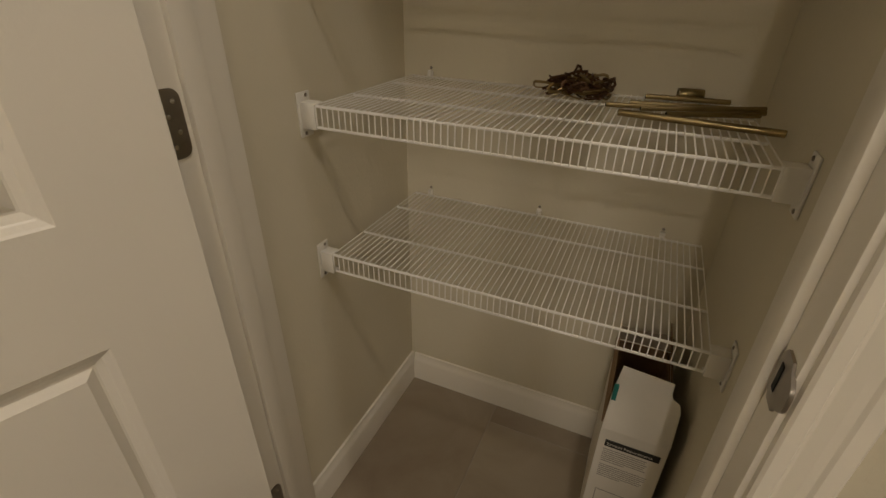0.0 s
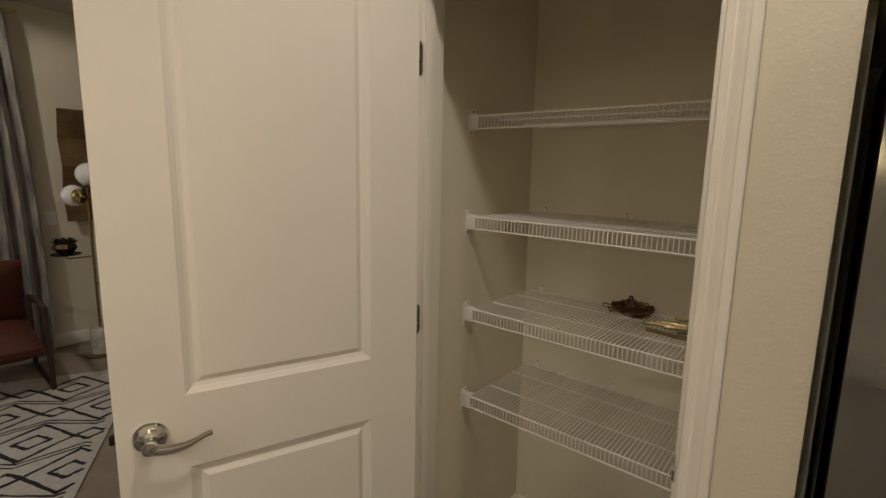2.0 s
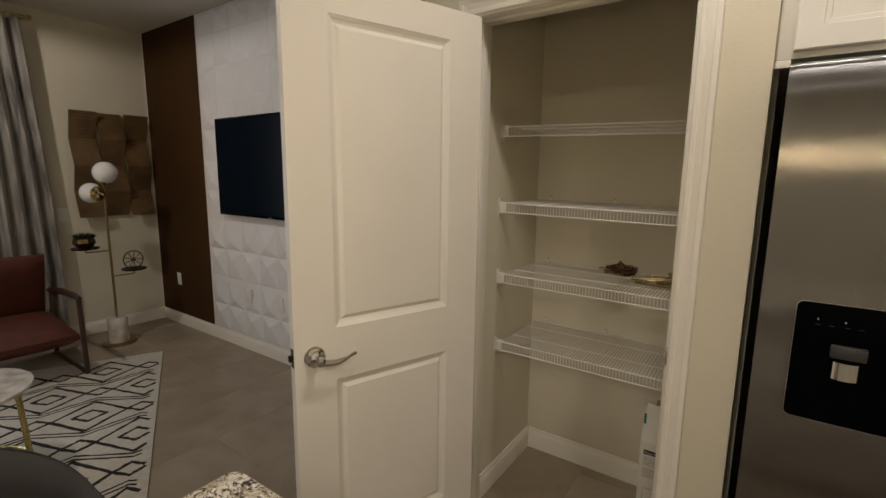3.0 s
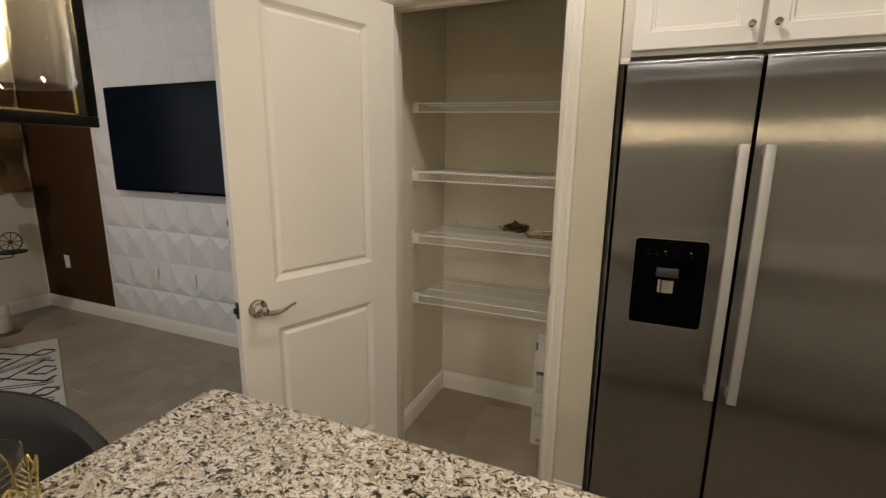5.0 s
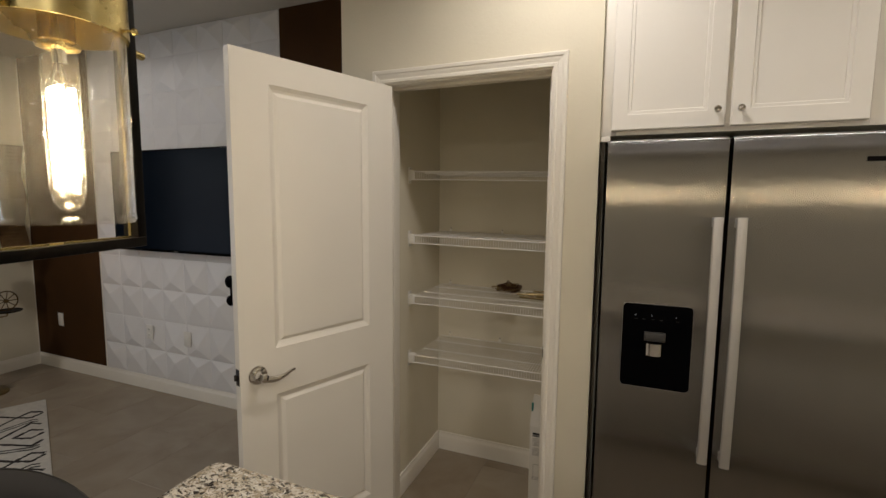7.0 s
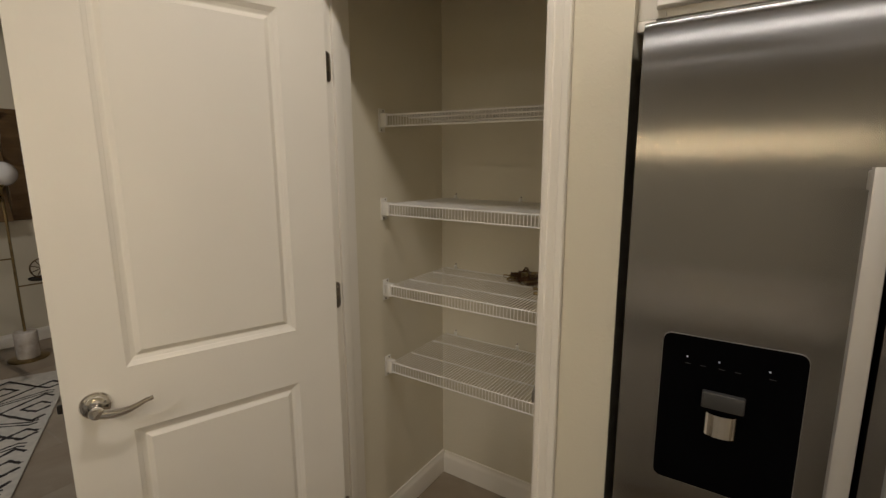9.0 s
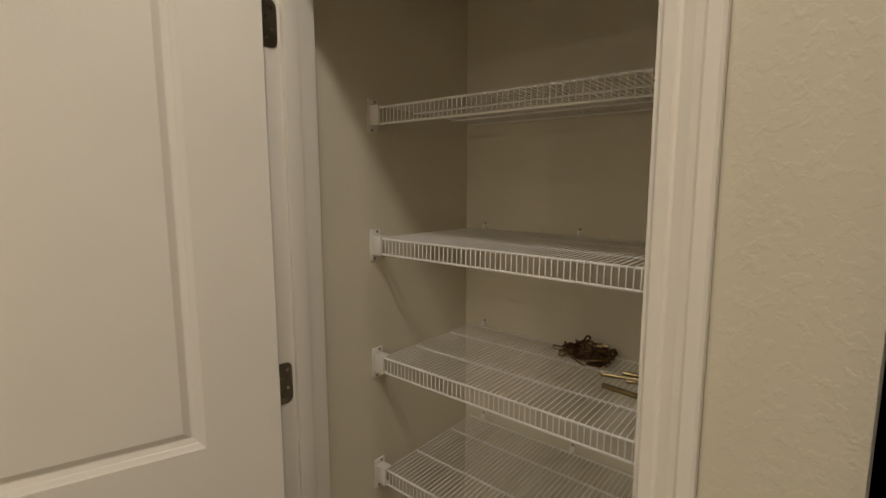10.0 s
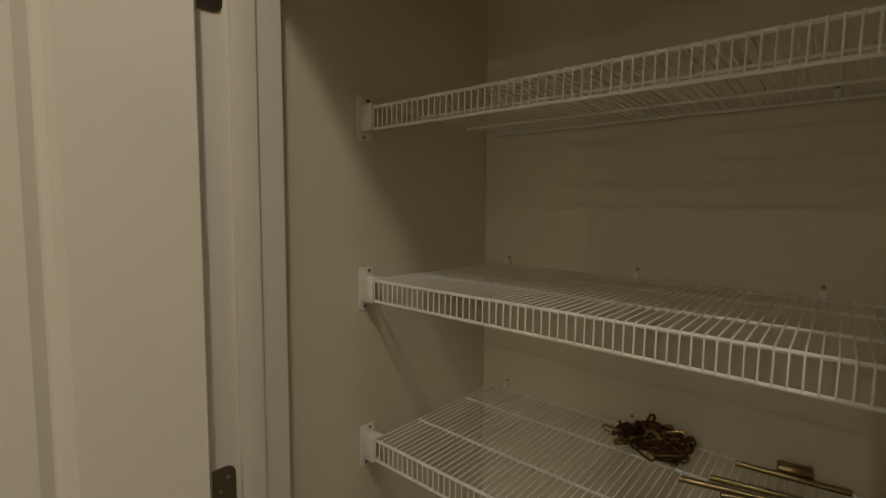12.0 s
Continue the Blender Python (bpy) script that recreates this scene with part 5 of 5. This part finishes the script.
def stool():
    s = thing("counter_stool", pose(-0.50, -1.35, 0), "black leather barrel-back counter stool at the island", "stool")
    bm = bmesh.new()
    lathe(bm, [(0.001, 0.585), (0.19, 0.585), (0.215, 0.60), (0.224, 0.635), (0.215, 0.665), (0.18, 0.680), (0.001, 0.684)], 40)
    part("seat", bm, BLACK_LEATHER, s, "round padded black seat")
    bm = bmesh.new()
    n, rows = 40, 10
    inner, outer = [], []
    for i in range(n + 1):
        a = radians(180 - 96 + 192 * i / n)
        e = abs(2 * i / n - 1)
        top = 0.64 + 0.335 * math.sqrt(max(0.0, 1 - e ** 2.2))
        ci, co = [], []
        for j in range(rows + 1):
            f = j / rows
            z = 0.60 + (top - 0.60) * f
            flare = 0.018 * f
            round_ = 0.020 * (1 - math.sqrt(max(0, 1 - max(0, f - 0.85) ** 2 / 0.0225)))
            ci.append(bm.verts.new(((0.228 + flare + round_) * math.cos(a), (0.228 + flare + round_) * math.sin(a), z)))
            co.append(bm.verts.new(((0.264 + flare - round_) * math.cos(a), (0.264 + flare - round_) * math.sin(a), z)))
        inner.append(ci)
        outer.append(co)
    for i in range(n):
        for j in range(rows):
            bm.faces.new((inner[i][j], inner[i + 1][j], inner[i + 1][j + 1], inner[i][j + 1]))
            bm.faces.new((outer[i][j], outer[i][j + 1], outer[i + 1][j + 1], outer[i + 1][j]))
        bm.faces.new((inner[i][rows], inner[i + 1][rows], outer[i + 1][rows], outer[i][rows]))
        bm.faces.new((inner[i][0], outer[i][0], outer[i + 1][0], inner[i + 1][0]))
    for i in (0, n):
        bm.faces.new(inner[i] + outer[i][::-1])
    part("backrest", bm, BLACK_LEATHER, s, "curved black leather back")
    for sx in (-1, 1):
        for sy in (-1, 1):
            bm = bmesh.new()
            tube(bm, [(sx * 0.19, sy * 0.19, 0.0), (sx * 0.14, sy * 0.14, 0.59)], [0.011, 0.015], 12)
            part("leg", bm, BLACK_METAL, s)
    bm = bmesh.new()
    for k in range(4):
        q = [(-0.178, -0.178), (0.178, -0.178), (0.178, 0.178), (-0.178, 0.178)]
        a, b = q[k], q[(k + 1) % 4]
        tube(bm, [(*a, 0.17), (*b, 0.17)], 0.008, 8)
    part("foot_rest", bm, BRASS, s)


stool()


def vase():
    v = thing("candle_glass", pose(-0.285, -1.370, 0.9184), "clear glass candle holder wrapped in gold leaves", "vase")
    bm = bmesh.new()
    lathe(bm, [(0.001, 0.001), (0.036, 0.001), (0.040, 0.010), (0.043, 0.120), (0.040, 0.121), (0.037, 0.012), (0.001, 0.010)], 32, cap=False)
    g = part("glass", bm, CLEAR, v, "clear glass cup")
    g.visible_shadow = False
    for k in range(7):
        a = 2 * math.pi * k / 7
        bm = bmesh.new()
        R = lambda u, z: ((0.046 + 0.010 * z / 0.1) * math.cos(a + u / 0.048), (0.046 + 0.010 * z / 0.1) * math.sin(a + u / 0.048), z)
        hgt = 0.105 if k % 2 else 0.085
        tube(bm, [R(0, 0.002), R(0, hgt * 0.5), R(0, hgt)], 0.0016, 6)
        wid = lambda f: 0.021 * math.sin(math.pi * min(1, f * 0.9 + 0.1)) ** 0.8
        for s in (1, -1):
            tube(bm, [R(s * wid(f), 0.002 + (hgt - 0.002) * f) for f in (0, 0.15, 0.3, 0.5, 0.7, 0.85, 1.0)][:-1] + [R(0, hgt)], 0.0016, 6)
            for q in range(7):
                f = 0.1 + q * 0.11
                tube(bm, [R(0, hgt * f), R(s * wid(min(1, f + 0.12)), hgt * (f + 0.12))], 0.0011, 5)
        part("gold_leaf", bm, BRASS, v, "openwork gold metal leaf")


vase()


# ---- floor tiles ----
def stone_tile():
    mat = bpy.data.materials.new("porcelain_tile")
    mat.use_nodes = True
    nt = mat.node_tree
    N, L = nt.nodes, nt.links
    b = N["Principled BSDF"]
    geo = N.new("ShaderNodeNewGeometry")
    info = N.new("ShaderNodeObjectInfo")
    shift = N.new("ShaderNodeVectorMath")
    shift.operation = "MULTIPLY_ADD"
    shift.inputs[1].default_value, shift.inputs[2].default_value = (1, 1, 1), (0, 0, 0)
    L.new(geo.outputs["Position"], shift.inputs[0])
    mulr = N.new("ShaderNodeVectorMath")
    mulr.operation = "SCALE"
    mulr.inputs[0].default_value = (37, 23, 11)
    L.new(info.outputs["Random"], mulr.inputs["Scale"])
    L.new(mulr.outputs[0], shift.inputs[2])
    n = N.new("ShaderNodeTexNoise")
    n.inputs["Scale"].default_value, n.inputs["Detail"].default_value, n.inputs["Roughness"].default_value = 2.6, 9, 0.6
    n.inputs["Distortion"].default_value = 0.6
    L.new(shift.outputs[0], n.inputs["Vector"])
    cr = N.new("ShaderNodeValToRGB")
    cr.color_ramp.elements[0].position, cr.color_ramp.elements[0].color = 0.30, (0.225, 0.176, 0.124, 1)
    cr.color_ramp.elements[1].position, cr.color_ramp.elements[1].color = 0.70, (0.345, 0.293, 0.218, 1)
    L.new(n.outputs["Fac"], cr.inputs[0])
    L.new(cr.outputs[0], b.inputs["Base Color"])
    rr = N.new("ShaderNodeMapRange")
    rr.inputs["To Min"].default_value, rr.inputs["To Max"].default_value = 0.30, 0.48
    L.new(n.outputs["Fac"], rr.inputs["Value"])
    L.new(rr.outputs[0], b.inputs["Roughness"])
    bp = N.new("ShaderNodeBump")
    bp.inputs["Strength"].default_value, bp.inputs["Distance"].default_value = 0.08, 0.003
    L.new(n.outputs["Fac"], bp.inputs["Height"])
    L.new(bp.outputs[0], b.inputs["Normal"])
    return mat


TILE = stone_tile()
GROUT = material("grout", (0.35, 0.31, 0.255), 0.9, vary=0.08, scale=30, bump=0.2, bump_scale=300)
floor = setting(boxes("floor", GROUT, [((X0 - 0.12, Y0 - 0.12, -0.12), (X1 + 0.12, 1.0, -0.0012))]), "greige mottled stone-look porcelain tile floor", "floor")
TW, TL, GAP = 0.445, 0.895, 0.0025


def tile_mesh(w, l):
    bm = bmesh.new()
    z, e = 0.0, 0.0012
    top = [bm.verts.new(p) for p in ((e, e, z), (w - e, e, z), (w - e, l - e, z), (e, l - e, z))]
    low = [bm.verts.new(p) for p in ((0, 0, -e), (w, 0, -e), (w, l, -e), (0, l, -e))]
    bot = [bm.verts.new(p) for p in ((0, 0, -0.006), (w, 0, -0.006), (w, l, -0.006), (0, l, -0.006))]
    bm.faces.new(top)
    for a, b in ((top, low), (low, bot)):
        for k in range(4):
            bm.faces.new((a[k], a[(k + 1) % 4], b[(k + 1) % 4], b[k]))
    return mesh_of("floor_tile", bm, TILE, False)


tile_me = {}
col = 0
x = -2.412 - 5 * TW
while x < X1:
    y = Y0 - 0.2 - (col % 2) * TL / 2
    while y < 0.9:
        # tiles are cut where they meet the walls
        near, far, wide = max(y, Y0 - 0.05), min(y + TL, 0.855), min(TW, X1 + 0.05 - x)
        if far - near > 0.03 and wide > 0.03:
            size = (round(wide - GAP, 4), round(far - near - GAP, 4))
            if size not in tile_me:
                tile_me[size] = tile_mesh(*size)
            piece("floor_tile", tile_me[size], floor, pose(x, near, 0))
        y += TL
    x += TW
    col += 1
